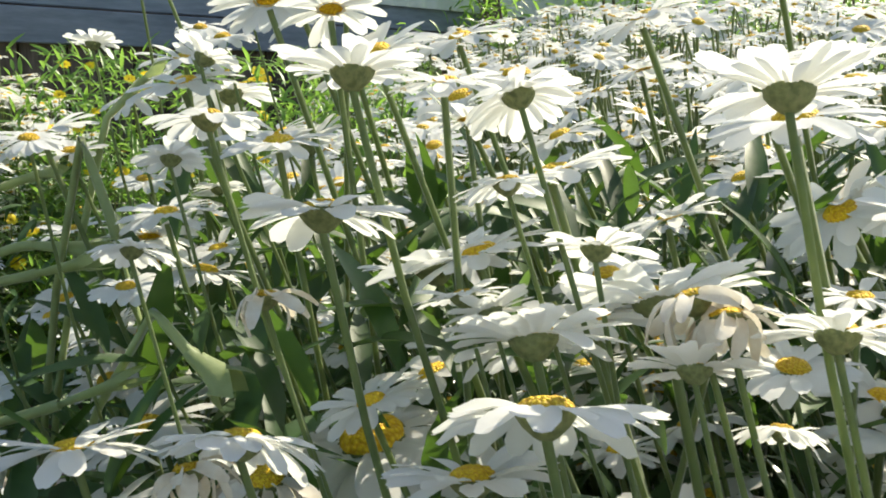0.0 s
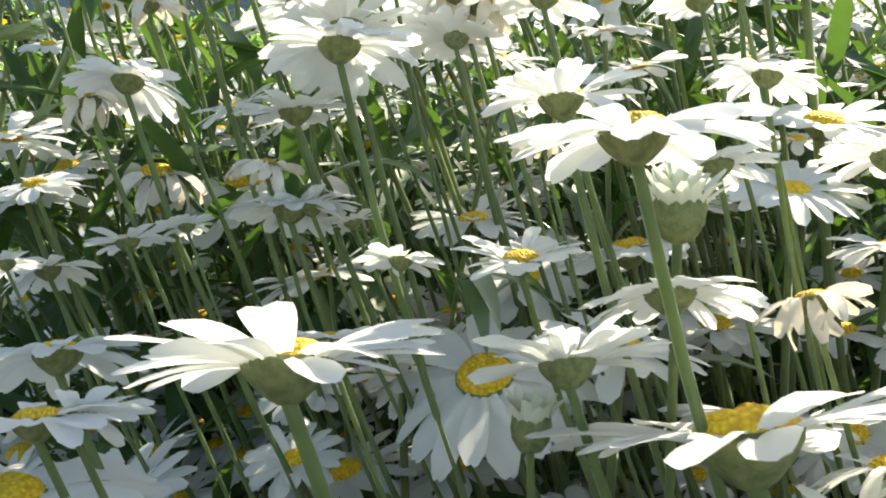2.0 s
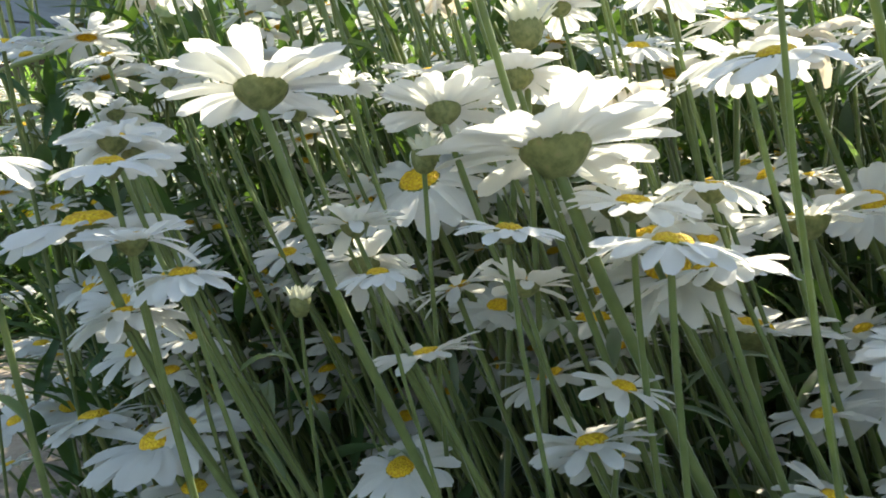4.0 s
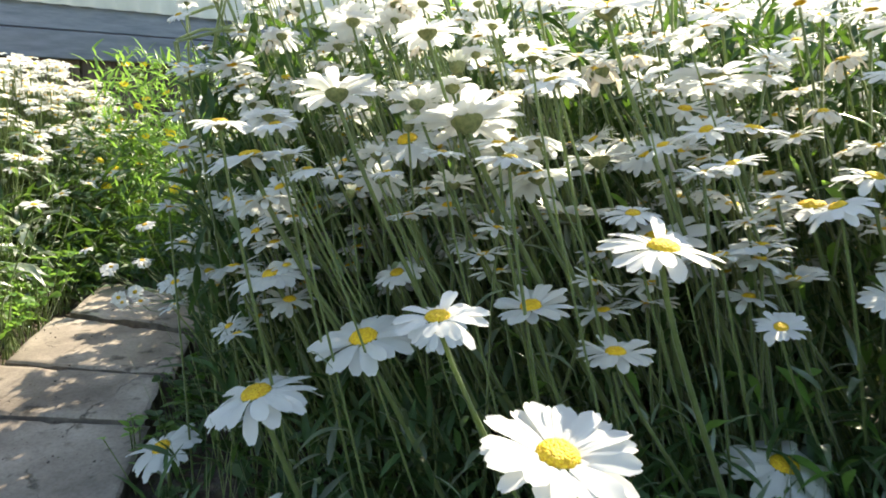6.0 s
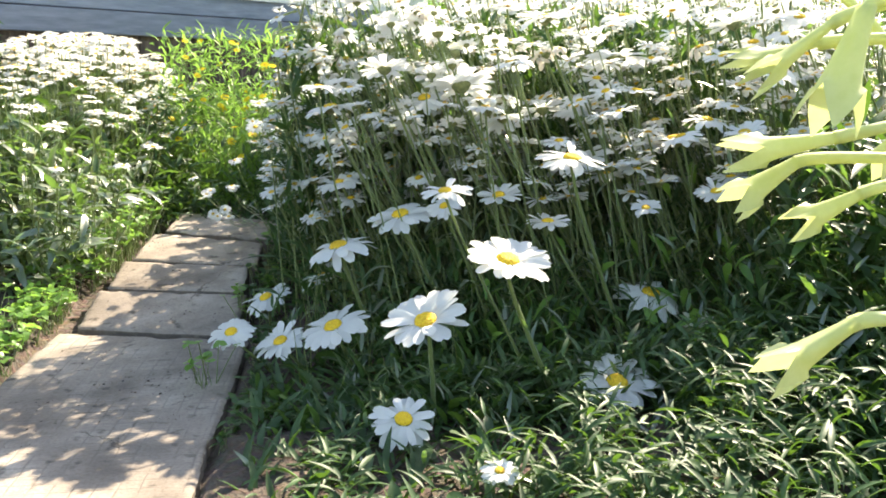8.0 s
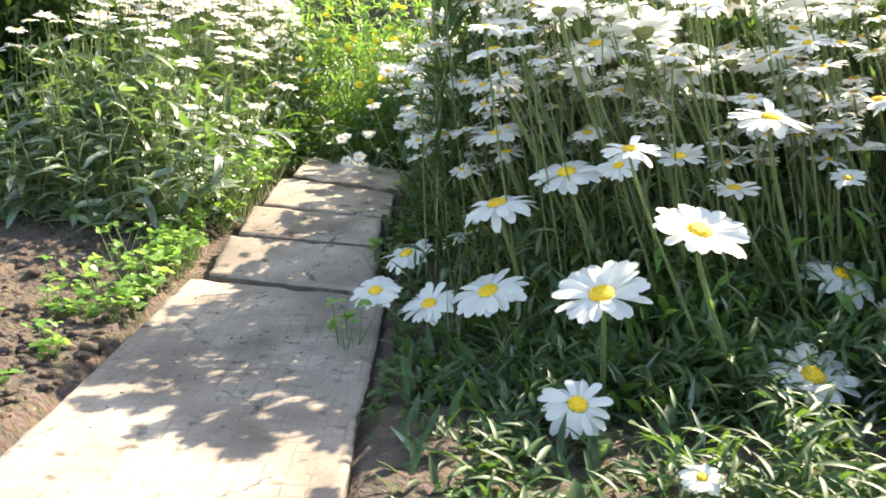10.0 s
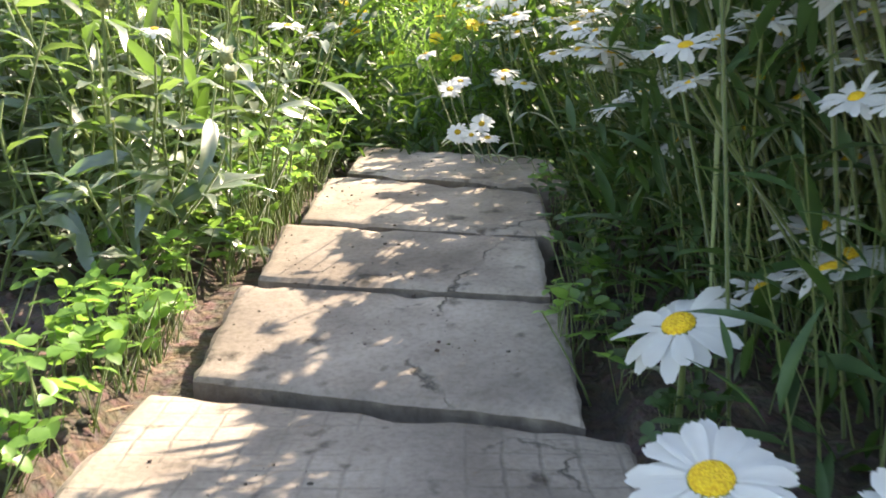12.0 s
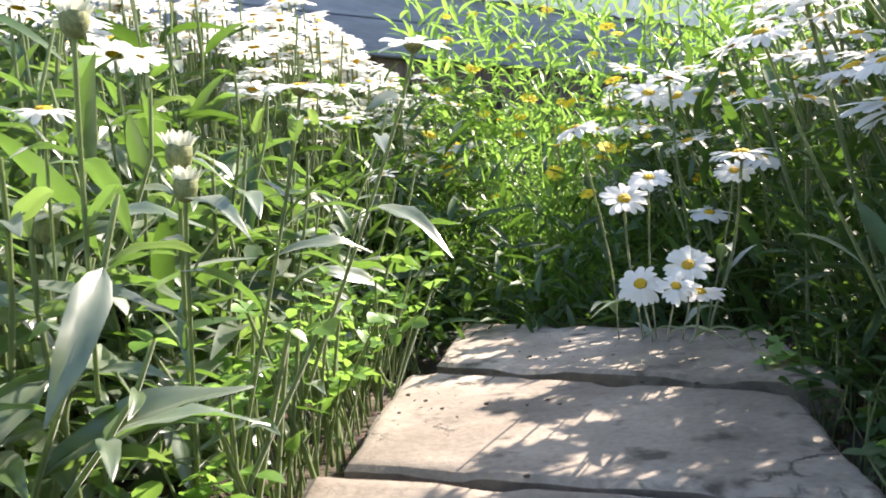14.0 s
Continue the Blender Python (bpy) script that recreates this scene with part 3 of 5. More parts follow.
def leaf_mats(points, pitch, scale, spread=6.2832, yaw0=0.0):
    """Matrices for leaves at points: each turned about z, raised by pitch and scaled."""
    k = len(points)
    yaw = yaw0 + RNG.uniform(0, spread, k)
    pt = -RNG.uniform(pitch[0], pitch[1], k)
    roll = RNG.normal(0, 0.4, k)
    sc = RNG.uniform(scale[0], scale[1], k)
    cy, sy, cp, sp, cr, sr = np.cos(yaw), np.sin(yaw), np.cos(pt), np.sin(pt), np.cos(roll), np.sin(roll)
    m = np.zeros((k, 4, 4))
    rz = np.zeros((k, 3, 3)); rz[:, 0, 0] = cy; rz[:, 0, 1] = -sy; rz[:, 1, 0] = sy; rz[:, 1, 1] = cy; rz[:, 2, 2] = 1
    ry = np.zeros((k, 3, 3)); ry[:, 0, 0] = cp; ry[:, 0, 2] = sp; ry[:, 2, 0] = -sp; ry[:, 2, 2] = cp; ry[:, 1, 1] = 1
    rx = np.zeros((k, 3, 3)); rx[:, 1, 1] = cr; rx[:, 1, 2] = -sr; rx[:, 2, 1] = sr; rx[:, 2, 2] = cr; rx[:, 0, 0] = 1
    m[:, :3, :3] = (rz @ ry @ rx) * sc[:, None, None]
    m[:, :3, 3] = points
    m[:, 3, 3] = 1
    return m


def step(v, xs, ys):
    return np.interp(v, xs, ys)


def wall_gap(x, y):
    """How far a place lies in front of the shed wall."""
    return (np.asarray(x) - WALL_A.x) * wall_dir.y - (np.asarray(y) - WALL_A.y) * wall_dir.x


def bed_top(x, y):
    """Height of the flower tops of the right bed over the plan."""
    fy = step(y, [-0.3, 0.1, 0.35, 0.5, 0.62, 0.75, 0.9, 1.0, 1.15, 1.5, 2.3, 4.0], [0.05, 0.10, 0.20, 0.33, 0.46, 0.61, 0.76, 0.86, 0.93, 0.93, 0.97, 1.05])
    # taller growth added at the right, mostly out of view, to shade the front
    shade_growth = step(y, [-0.4, 0.0, 0.3, 0.6, 0.9], [0.22, 0.45, 0.60, 0.72, 0.85])
    fy = fy + (np.maximum(fy, shade_growth) - fy) * step(x, [1.0, 1.3], [0.0, 1.0])
    low = step(x, [0.0, 0.1, 0.2, 0.3, 0.5], [0.30, 0.62, 0.84, 0.97, 1.0])
    tall = step(x, [0.0, 0.05, 0.10, 0.2, 0.3], [0.20, 0.50, 0.86, 1.0, 1.0])
    far = step(x, [-0.15, 0.05, 0.2, 0.45, 0.9, 1.6], [0.42, 0.54, 0.70, 0.86, 0.98, 1.04])
    near = low + (tall - low) * step(y, [0.85, 1.02], [0.0, 1.0])
    fx = near + (far - near) * step(y, [1.30, 1.60], [0.0, 1.0])
    # uneven outer edges of the bed
    right = 2.75 + 0.28 * np.sin(2.1 * y) + 0.16 * np.sin(5.3 * y + 1.0)
    front = 0.12 + 0.20 * np.sin(2.6 * x) + 0.10 * np.sin(7.0 * x)
    edge = np.clip((right - x) / 0.35, 0, 1) * np.where(x > 1.1, np.clip((y + 0.45 - front) / 0.25, 0, 1), 1.0) * np.clip((wall_gap(x, y) - 0.1) / 0.2, 0, 1)
    return fy * fx * edge


def left_top(x, y):
    """Height of the flower tops of the clump across the path."""
    d = np.minimum(-0.44 - x, (y - 1.40 + (x + 0.5) * 0.25))
    side = np.interp(x, [-1.9, -1.5, -1.1], [0.4, 0.7, 1.0])
    return (0.10 + 0.46 * np.clip(d / 0.32, 0, 1) ** 0.75 + 0.15 * np.clip(y - 1.9, 0, 1.2)) * side


def scatter(n, x0, x1, y0, y1):
    return RNG.uniform(x0, x1, n), RNG.uniform(y0, y1, n)


def stuff(name, label, category):
    return thing(name, Matrix.Identity(4), label, category, kind="stuff")


# right bed foliage
bed_leaves = stuff("daisy_foliage", "dense dark green lance-shaped leaves under the daisies", "foliage")


def bed_points(n, x0, x1, y0, y1, lo, hi):
    """Leaf places; the leaves stay well under the flowers on the bed's sloping front."""
    x, y = scatter(n, x0, x1, y0, y1)
    t = bed_top(x, y)
    slope = step(y, [0.45, 0.7, 1.0], [0.35, 0.65, 1.0]) * np.where(y < 1.0, step(x, [0.25, 0.5], [0.6, 1.0]), 1.0)
    slope = slope + (1 - slope) * step(x, [1.0, 1.2], [0.0, 1.0])
    z = -0.02 + np.interp(y, [1.05, 2.2], [0.0, 0.10]) * (1 - hi) + t * slope * RNG.uniform(lo, hi, n)
    keep = (t > 0.05) & ((y > 0.35) | (x > 1.05) | (RNG.uniform(0, 1, n) < 0.25))
    # bare, dark strip along the path's edge
    bare = (x < 0.05 + step(y, [0.3, 0.9, 1.05, 1.2], [0.16, 0.20, 0.08, 0.0])) & (z > 0.01)
    keep &= ~bare | (RNG.uniform(0, 1, n) < 0.12)
    return np.stack([x, y, z], 1)[keep]


p = bed_points(12500, 0.07, 1.5, -0.15, 2.2, 0.0, 0.60)
part("leaves", mesh_from("leaves", *merge(LANCE, leaf_mats(p, (0.4, 1.4), (0.55, 1.05))), M_LEAF), bed_leaves)
p = bed_points(1500, 0.12, 1.5, -0.1, 1.6, 0.0, 0.35)
part("leaves", mesh_from("leaves", *merge(SPOON, leaf_mats(p, (0.1, 1.1), (0.5, 0.9))), M_LEAF), bed_leaves)
p = bed_points(11000, 0.02, 3.4, 1.3, 5.6, 0.0, 0.80)
part("leaves", mesh_from("leaves", *merge(LANCE, leaf_mats(p, (0.2, 1.3), (0.7, 1.4))), M_LEAF), bed_leaves)
p = bed_points(5000, 1.1, 3.4, -0.4, 2.0, 0.0, 0.8)
part("leaves", mesh_from("leaves", *merge(LANCE, leaf_mats(p, (0.2, 1.3), (0.7, 1.4))), M_LEAF_GREY), bed_leaves)
p = bed_points(1900, 0.08, 1.6, 0.1, 2.4, 0.3, 0.85)
part("leaves", mesh_from("leaves", *merge(LANCE, leaf_mats(p, (0.7, 1.4), (0.4, 0.8))), M_LEAF_GREY), bed_leaves)
p = bed_points(4200, 0.03, 0.6, 1.2, 3.0, 0.05, 0.80)
part("leaves", mesh_from("leaves", *merge(LANCE, leaf_mats(p, (0.0, 1.3), (0.45, 0.85))), M_LEAF), bed_leaves)
p = bed_points(5200, 0.10, 1.4, 1.02, 1.65, 0.3, 0.88)
part("leaves", mesh_from("leaves", *merge(LANCE, leaf_mats(p, (0.4, 1.4), (0.7, 1.15))), M_LEAF), bed_leaves)

# extra leaves for the added growth at the right that shades the front
p = bed_points(1300, 1.20, 1.75, -0.3, 0.85, 0.0, 0.75)
part("leaves", mesh_from("leaves", *merge(LANCE_LONG, leaf_mats(p, (0.2, 1.3), (0.8, 1.3))), M_LEAF), bed_leaves)

# broader leaves on the bed's flank, coloured lighter for the sun on them
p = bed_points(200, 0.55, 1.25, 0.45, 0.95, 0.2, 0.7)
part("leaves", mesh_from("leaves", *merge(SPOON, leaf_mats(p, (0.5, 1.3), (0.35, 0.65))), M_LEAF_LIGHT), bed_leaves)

# low leaves along the bed's front
x, y = scatter(13000, 0.10, 1.5, -0.35, 0.50)
z = -0.02 + RNG.uniform(0, 1, len(x)) * (0.11 + step(x, [0.6, 1.0], [0.0, 0.10])) * step(x, [0.15, 0.4], [0.3, 1.0])
keep = RNG.uniform(0, 1, len(x)) < step(x, [0.10, 0.40], [0.05, 1.0]) * step(y, [-0.2, 0.2], [0.45, 1.0])
# the low flowers in front stand clear of the leaves
for fx, fy in ((0.474, -0.007), (0.346, 0.234), (0.771, 0.396), (0.398, 0.382), (0.224, 0.635), (0.555, 0.398)):
    keep &= ~((np.abs(x - fx) < 0.075) & (y < fy + 0.01) & (y > fy - 0.30) & (z > -0.005))
p = np.stack([x, y, z], 1)[keep]
part("leaves", mesh_from("leaves", *merge(LANCE, leaf_mats(p, (-0.5, 1.0), (0.4, 0.75))), M_LEAF), bed_leaves)

# bare upright stems between the leaves
x, y = scatter(800, 0.12, 1.6, 0.3, 2.6)
t = bed_top(x, y)
m = leaf_mats(np.stack([x, y, 0 * x - 0.02], 1), (1.15, 1.55), (0.8, 1.0))
m[:, :3, 0] *= (0.8 * t / 0.2)[:, None]
part("stems", mesh_from("stems", *merge(THIN, m), M_STEM), bed_leaves)

# left bush foliage
left_leaves = stuff("daisy_foliage", "tangled grey-green daisy leaves catching the sun", "foliage")


def left_points(n, x0, x1, y0, y1, lo, hi):
    x, y = scatter(n, x0, x1, y0, y1)
    ok = (-0.53 - x > 0) & (y - 1.40 + (x + 0.5) * 0.25 > 0) & (wall_gap(x, y) > 0.12)
    z = -0.02 + 0.6 * np.interp(y, [1.3, 2.2], [0.02, 0.11]) + left_top(x, y) * RNG.uniform(lo, hi, n)
    return np.stack([x, y, z], 1)[ok]


p = left_points(1600, -1.5, -0.47, 1.4, 3.2, 0.0, 0.8)
part("leaves", mesh_from("leaves", *merge(LANCE_LONG, leaf_mats(p, (-0.3, 1.2), (0.55, 1.25))), M_LEAF_GREY), left_leaves)
p = left_points(180, -1.5, -0.47, 1.4, 3.2, 0.0, 0.6)
part("leaves", mesh_from("leaves", *merge(LANCE, leaf_mats(p, (-0.2, 1.2), (0.6, 1.1))), M_LEAF_LIGHT), left_leaves)
p = left_points(6500, -3.0, -0.47, 1.7, 4.4, 0.0, 0.95)
part("leaves", mesh_from("leaves", *merge(LANCE_LONG, leaf_mats(p, (-0.2, 1.2), (0.6, 1.1))), M_LEAF), left_leaves)

# leafy stalks of the left clump
stalk_v, leaf_m = [], [[], []]
LONG = wavy_leaf(0.14, 0.031, 7, 0.25, 0.5, 0.3, 0.14, 1.8)
SHORT = wavy_leaf(0.105, 0.024, 7, 0.55, 0.45, 0.4, 0.12, 1.5)
for q in range(430):
    sx, sy = rnd.uniform(-1.25, -0.55), rnd.uniform(1.4, 3.0)
    if sy - 1.40 + (sx + 0.5) * 0.25 < 0.02 or wall_gap(sx, sy) < 0.15:
        continue
    hgt = float(left_top(sx, sy)) * rnd.uniform(0.75, 1.08)
    tip = Vector((sx + rnd.gauss(0.02, 0.06), sy + rnd.gauss(-0.03, 0.06), hgt))
    pts = bez(Vector((sx, sy, -0.03)), Vector((sx, sy, hgt * 0.4)), tip - Vector((rnd.gauss(0, 0.03), rnd.gauss(0, 0.03), hgt * 0.3)), tip, 7)
    stalk_v.append(tube(pts, [0.0030 - 0.00016 * k for k in range(8)], 5))
    turn = rnd.uniform(0, 6.28)
    for k in range(rnd.randrange(7, 12)):
        turn += 2.4 + rnd.gauss(0, 0.3)
        s = rnd.uniform(0.08, 1.0)
        m = Matrix.Translation(pts[int(s * 7)]) @ Matrix.Rotation(turn, 4, "Z") @ Matrix.Rotation(rnd.gauss(0, 0.3), 4, "Y") @ Matrix.Rotation(rnd.gauss(0, 0.45), 4, "X") @ Matrix.Scale(rnd.uniform(0.55, 1.2) * (1.2 - 0.6 * s), 4)
        leaf_m[k % 2].append(np.array(m))
part("stalks", mesh_from("stalks", *join_arrays(stalk_v), M_STEM), left_leaves)
part("leaves", mesh_from("leaves", *merge(LONG, leaf_m[0]), M_LEAF_GREY), left_leaves)
part("leaves", mesh_from("leaves", *merge(SHORT, leaf_m[1]), M_LEAF_FRESH), left_leaves)

# the two drifts close in behind the path's end
x, y = scatter(1500, -0.75, -0.36, 2.5, 3.7)
x, y = x[wall_gap(x, y) > 0.15], y[wall_gap(x, y) > 0.15]
z = 0.08 + RNG.uniform(0, 0.55, len(x)) * np.clip((y - 2.4) / 0.4, 0.3, 1)
part("leaves", mesh_from("leaves", *merge(LANCE_LONG, leaf_mats(np.stack([x, y, z], 1), (-0.2, 1.2), (0.5, 0.9))), M_LEAF), left_leaves)
x, y = scatter(1500, -0.06, 0.14, 2.2, 3.9)
z = 0.08 + RNG.uniform(0, 0.5, len(x)) * np.clip((y - 2.0) / 0.4, 0.3, 1)
part("leaves", mesh_from("leaves", *merge(LANCE, leaf_mats(np.stack([x, y, z], 1), (0.1, 1.3), (0.6, 1.2))), M_LEAF), bed_leaves)

# light green patch past the end of the path
x, y = scatter(9500, -0.75, 0.6, 2.3, 4.0)
x, y = x[wall_gap(x, y) > 0.15], y[wall_gap(x, y) > 0.15]
z = 0.09 + RNG.uniform(0, 1, len(x)) ** 0.8 * step(y, [2.3, 2.6, 3.0, 4.0], [0.08, 0.28, 0.48, 0.52]) * step(x, [0.02, 0.2], [1.0, 1.5])
xt, yt = scatter(1900, -0.55, 0.45, 2.9, 3.6)
keep = wall_gap(xt, yt) > 0.15
x, y = np.concatenate([x, xt[keep]]), np.concatenate([y, yt[keep]])
z = np.concatenate([z, RNG.uniform(0.5, 0.88, int(keep.sum()))])
patch = stuff("wildflower_foliage", "bright green feathery leaves past the path's end", "foliage")
p = np.stack([x, y, z], 1)
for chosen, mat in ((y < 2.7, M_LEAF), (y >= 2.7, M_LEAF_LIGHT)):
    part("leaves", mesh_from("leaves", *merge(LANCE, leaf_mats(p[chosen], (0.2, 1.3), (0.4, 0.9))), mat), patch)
x, y = scatter(1700, -0.75, 0.6, 2.7, 4.0)
x, y = x[wall_gap(x, y) > 0.15], y[wall_gap(x, y) > 0.15]
part("grass", mesh_from("grass", *merge(THIN, leaf_mats(np.stack([x, y, 0 * x + 0.08], 1), (1.0, 1.5), (1.2, 3.0))), M_LEAF_LIGHT), patch)

# ---- daisies of the right bed ----
def lean(x, y, g, amount=0.16):
    return (g.gauss(-0.06, amount), g.gauss(-0.10, amount), 1.0)


count = 0
placed = []


def put(x, y, z, size, ax, ay, kind="open", bx=0.15, by=0.04, detail=True, label=""):
    """A daisy by its head, the lean of its face, and how far off its foot stands."""
    global count
    count += 1
    placed.append((x, y, z))
    g = random.Random(count * 13 + 5)
    y0 = y + by + g.uniform(-0.02, 0.04)
    if y > 0.72 and z > 0.5:
        # the upper heads turn away to the sun
        ay = ay + 0.30 if ay > -0.1 else ay + 0.1
        bx *= 2.0
    base = (max(0.035, x + bx * min(1.0, z / 0.4) + g.uniform(-0.07, 0.06)), y0, rise(y0) - 0.03)
    return daisy((x, y, z), (ax, ay, 1.0), base, size, count, kind, label, detail=detail)


for row in ((1.156, 0.832, 0.767, 1.60, -0.22, -0.09),
            (0.398, 0.382, 0.197, 2.02, -0.30, -0.42),
            (0.555, 0.398, 0.305, 2.09, 0.10, -0.33),
            (0.346, 0.234, 0.060, 1.46, 0.05, -0.60),
            (0.474, -0.007, 0.060, 0.73, -0.02, -0.40),
            (0.699, 0.772, 0.775, 1.60, -0.10, -0.21),
            (0.446, 0.479, 0.428, 1.28, -0.10, -0.20),
            (0.771, 0.396, 0.060, 2.00, 0.05, -0.42),
            (0.562, 0.578, 0.699, 0.69, 0.05, 0.04),
            (0.726, 0.603, 0.479, 1.86, 0.08, -0.18),
            (0.224, 0.635, 0.129, 1.87, -0.35, -0.28),
            (0.605, 0.671, 0.676, 0.98, -0.17, 0.03),):
    put(*row)

for row in ((0.935, 0.700, 0.168, 1.90, 0.12, -0.35),
            (0.238, 0.705, 0.289, 1.89, -0.30, -0.12),
            (0.204, 0.708, 0.628, 0.94, 0.00, 0.03),
            (0.839, 0.710, 0.452, 1.21, -0.18, 0.14),
            (0.110, 0.673, 0.090, 1.45, -0.35, -0.35),
            (0.374, 0.727, 0.352, 1.81, -0.25, -0.25),
            (0.602, 0.738, 0.558, 1.20, -0.20, 0.00),
            (0.345, 0.749, 0.665, 1.38, -0.04, 0.11),
            (0.461, 0.753, 0.741, 1.14, -0.06, -0.03),
            (0.512, 0.756, 0.630, 1.92, -0.10, 0.13),
            (0.497, 0.768, 0.547, 0.81, 0.23, 0.17),
            (0.574, 0.777, 0.573, 1.14, -0.30, 0.00),):
    put(*row)

for row in ((0.449, 0.778, 0.652, 0.98, -0.03, 0.24),
            (0.849, 0.782, 0.531, 0.68, 0.16, -0.00),
            (0.815, 0.784, 0.733, 0.67, -0.15, 0.27),
            (0.593, 0.789, 0.551, 1.39, -0.26, -0.41),
            (0.639, 0.790, 0.682, 1.04, 0.04, 0.12),
            (0.603, 0.798, 0.595, 0.93, -0.10, 0.22),
            (0.498, 0.802, 0.673, 0.96, -0.02, 0.20),
            (0.264, 0.805, 0.627, 0.76, -0.11, 0.30),
            (0.596, 0.813, 0.728, 0.76, 0.16, 0.17),
            (0.560, 0.816, 0.602, 0.63, -0.11, 0.24),
            (0.361, 0.820, 0.651, 0.58, 0.02, 0.07),
            (0.793, 0.825, 0.462, 2.10, -0.30, -0.10),):
    put(*row)

for row in ((0.228, 0.829, 0.583, 1.57, -0.09, -0.12),
            (0.247, 0.831, 0.523, 1.03, -0.15, -0.02),
            (0.458, 0.835, 0.749, 0.89, -0.05, -0.02),
            (0.672, 0.838, 0.498, 1.58, 0.13, 0.04),
            (1.030, 0.841, 0.503, 2.02, 0.00, -0.15),
            (0.865, 0.841, 0.424, 1.13, -0.19, 0.12),
            (0.712, 0.843, 0.575, 1.42, -0.04, 0.02),
            (0.402, 0.848, 0.551, 0.97, 0.10, 0.40),
            (0.536, 0.850, 0.720, 0.67, 0.03, 0.33),
            (0.447, 0.851, 0.677, 0.78, -0.10, -0.12),
            (0.562, 0.861, 0.760, 0.65, 0.25, 0.07),
            (0.245, 0.862, 0.635, 0.96, -0.12, 0.25),):
    put(*row)

for row in ((0.543, 0.873, 0.818, 0.59, -0.29, 0.14),
            (0.396, 0.876, 0.672, 0.52, 0.13, 0.27),
            (0.584, 0.882, 0.586, 1.22, 0.20, 0.08),
            (0.279, 0.893, 0.493, 0.80, 0.01, 0.07),
            (0.899, 0.900, 0.692, 2.10, 0.05, -0.05),
            (0.213, 0.907, 0.666, 0.40, -0.22, 0.36),
            (0.268, 0.908, 0.676, 0.54, -0.17, 0.15),
            (0.548, 0.910, 0.796, 0.65, -0.09, 0.23),
            (0.369, 0.911, 0.770, 0.94, 0.02, 0.20),
            (0.445, 0.912, 0.602, 1.43, -0.31, -0.50),
            (0.578, 0.914, 0.493, 1.26, -0.06, 0.05),
            (0.469, 0.914, 0.796, 0.72, 0.12, 0.16),):
    put(*row)

for row in ((0.295, 0.915, 0.682, 0.39, -0.14, 0.21),
            (0.376, 0.920, 0.683, 0.43, -0.27, 0.07),
            (0.355, 0.923, 0.691, 0.60, -0.19, 0.20),
            (0.423, 0.924, 0.517, 0.75, 0.17, 0.10),
            (0.345, 0.926, 0.689, 0.81, -0.01, 0.13),
            (0.348, 0.930, 0.738, 0.79, -0.09, -0.07),
            (0.247, 0.930, 0.406, 1.67, -0.30, -0.05),
            (0.267, 0.935, 0.751, 0.74, 0.07, 0.24),
            (0.430, 0.940, 0.775, 0.60, 0.11, 0.33),
            (0.469, 0.947, 0.748, 0.46, 0.22, 0.17),
            (0.459, 0.947, 0.876, 0.83, 0.10, 0.15),
            (0.221, 0.948, 0.654, 0.62, -0.28, 0.18),):
    put(*row)

for row in ((0.214, 0.959, 0.696, 0.65, -0.15, -0.20),
            (0.374, 0.962, 0.780, 0.89, -0.11, 0.20),
            (0.000, 0.732, 0.098, 1.35, -0.20, -0.40),
            (0.358, 0.971, 0.788, 0.47, -0.35, 0.38),
            (0.400, 0.975, 0.813, 0.58, 0.14, 0.13),
            (0.348, 0.976, 0.793, 0.47, -0.18, 0.17),
            (0.221, 0.982, 0.809, 0.41, 0.04, 0.21),
            (0.368, 0.985, 0.871, 0.60, -0.21, 0.30),
            (0.293, 0.988, 0.824, 0.86, -0.02, 0.02),
            (0.366, 0.991, 0.836, 0.54, -0.17, 0.03),
            (0.181, 0.991, 0.407, 1.22, -0.20, 0.14),
            (0.438, 1.003, 0.785, 1.19, -0.11, 0.13),):
    put(*row)

for row in ((0.304, 1.007, 0.878, 0.82, -0.02, 0.02),
            (0.246, 1.012, 0.858, 0.60, -0.10, -0.02),
            (0.051, 1.049, 0.106, 1.54, -0.40, -0.30),
            (0.195, 1.059, 0.157, 1.26, -0.22, 0.16),
            (0.317, 1.109, 0.680, 1.72, -0.24, -0.25),
            (0.164, 1.214, 0.328, 1.01, 0.07, -0.11),
            (0.206, 1.241, 0.412, 1.70, -0.12, 0.06),
            (0.212, 1.348, 0.536, 2.10, -0.39, -0.07),
            (0.573, 1.366, 0.623, 1.77, -0.28, -0.29),
            (0.203, 1.412, 0.255, 0.81, -0.24, 0.02),
            (0.287, 1.467, 0.346, 1.39, -0.14, -0.34),
            (0.150, 1.525, 0.224, 0.69, 0.25, -0.16),):
    put(*row)

for row in ((0.107, 1.547, 0.261, 0.50, -0.30, -0.14),
            (0.153, 1.559, 0.326, 1.00, 0.02, 0.08),
            (-0.072, 1.595, 0.413, 0.57, -0.21, -0.30),
            (0.053, 1.602, 0.366, 0.92, -0.08, -0.28),
            (0.055, 1.616, 0.344, 0.66, -0.28, -0.27),
            (0.026, 1.629, 0.363, 0.96, -0.15, -0.15),
            (0.021, 1.630, 0.392, 0.66, -0.23, -0.10),
            (0.104, 1.751, 0.417, 0.74, 0.03, -0.12),):
    put(*row)

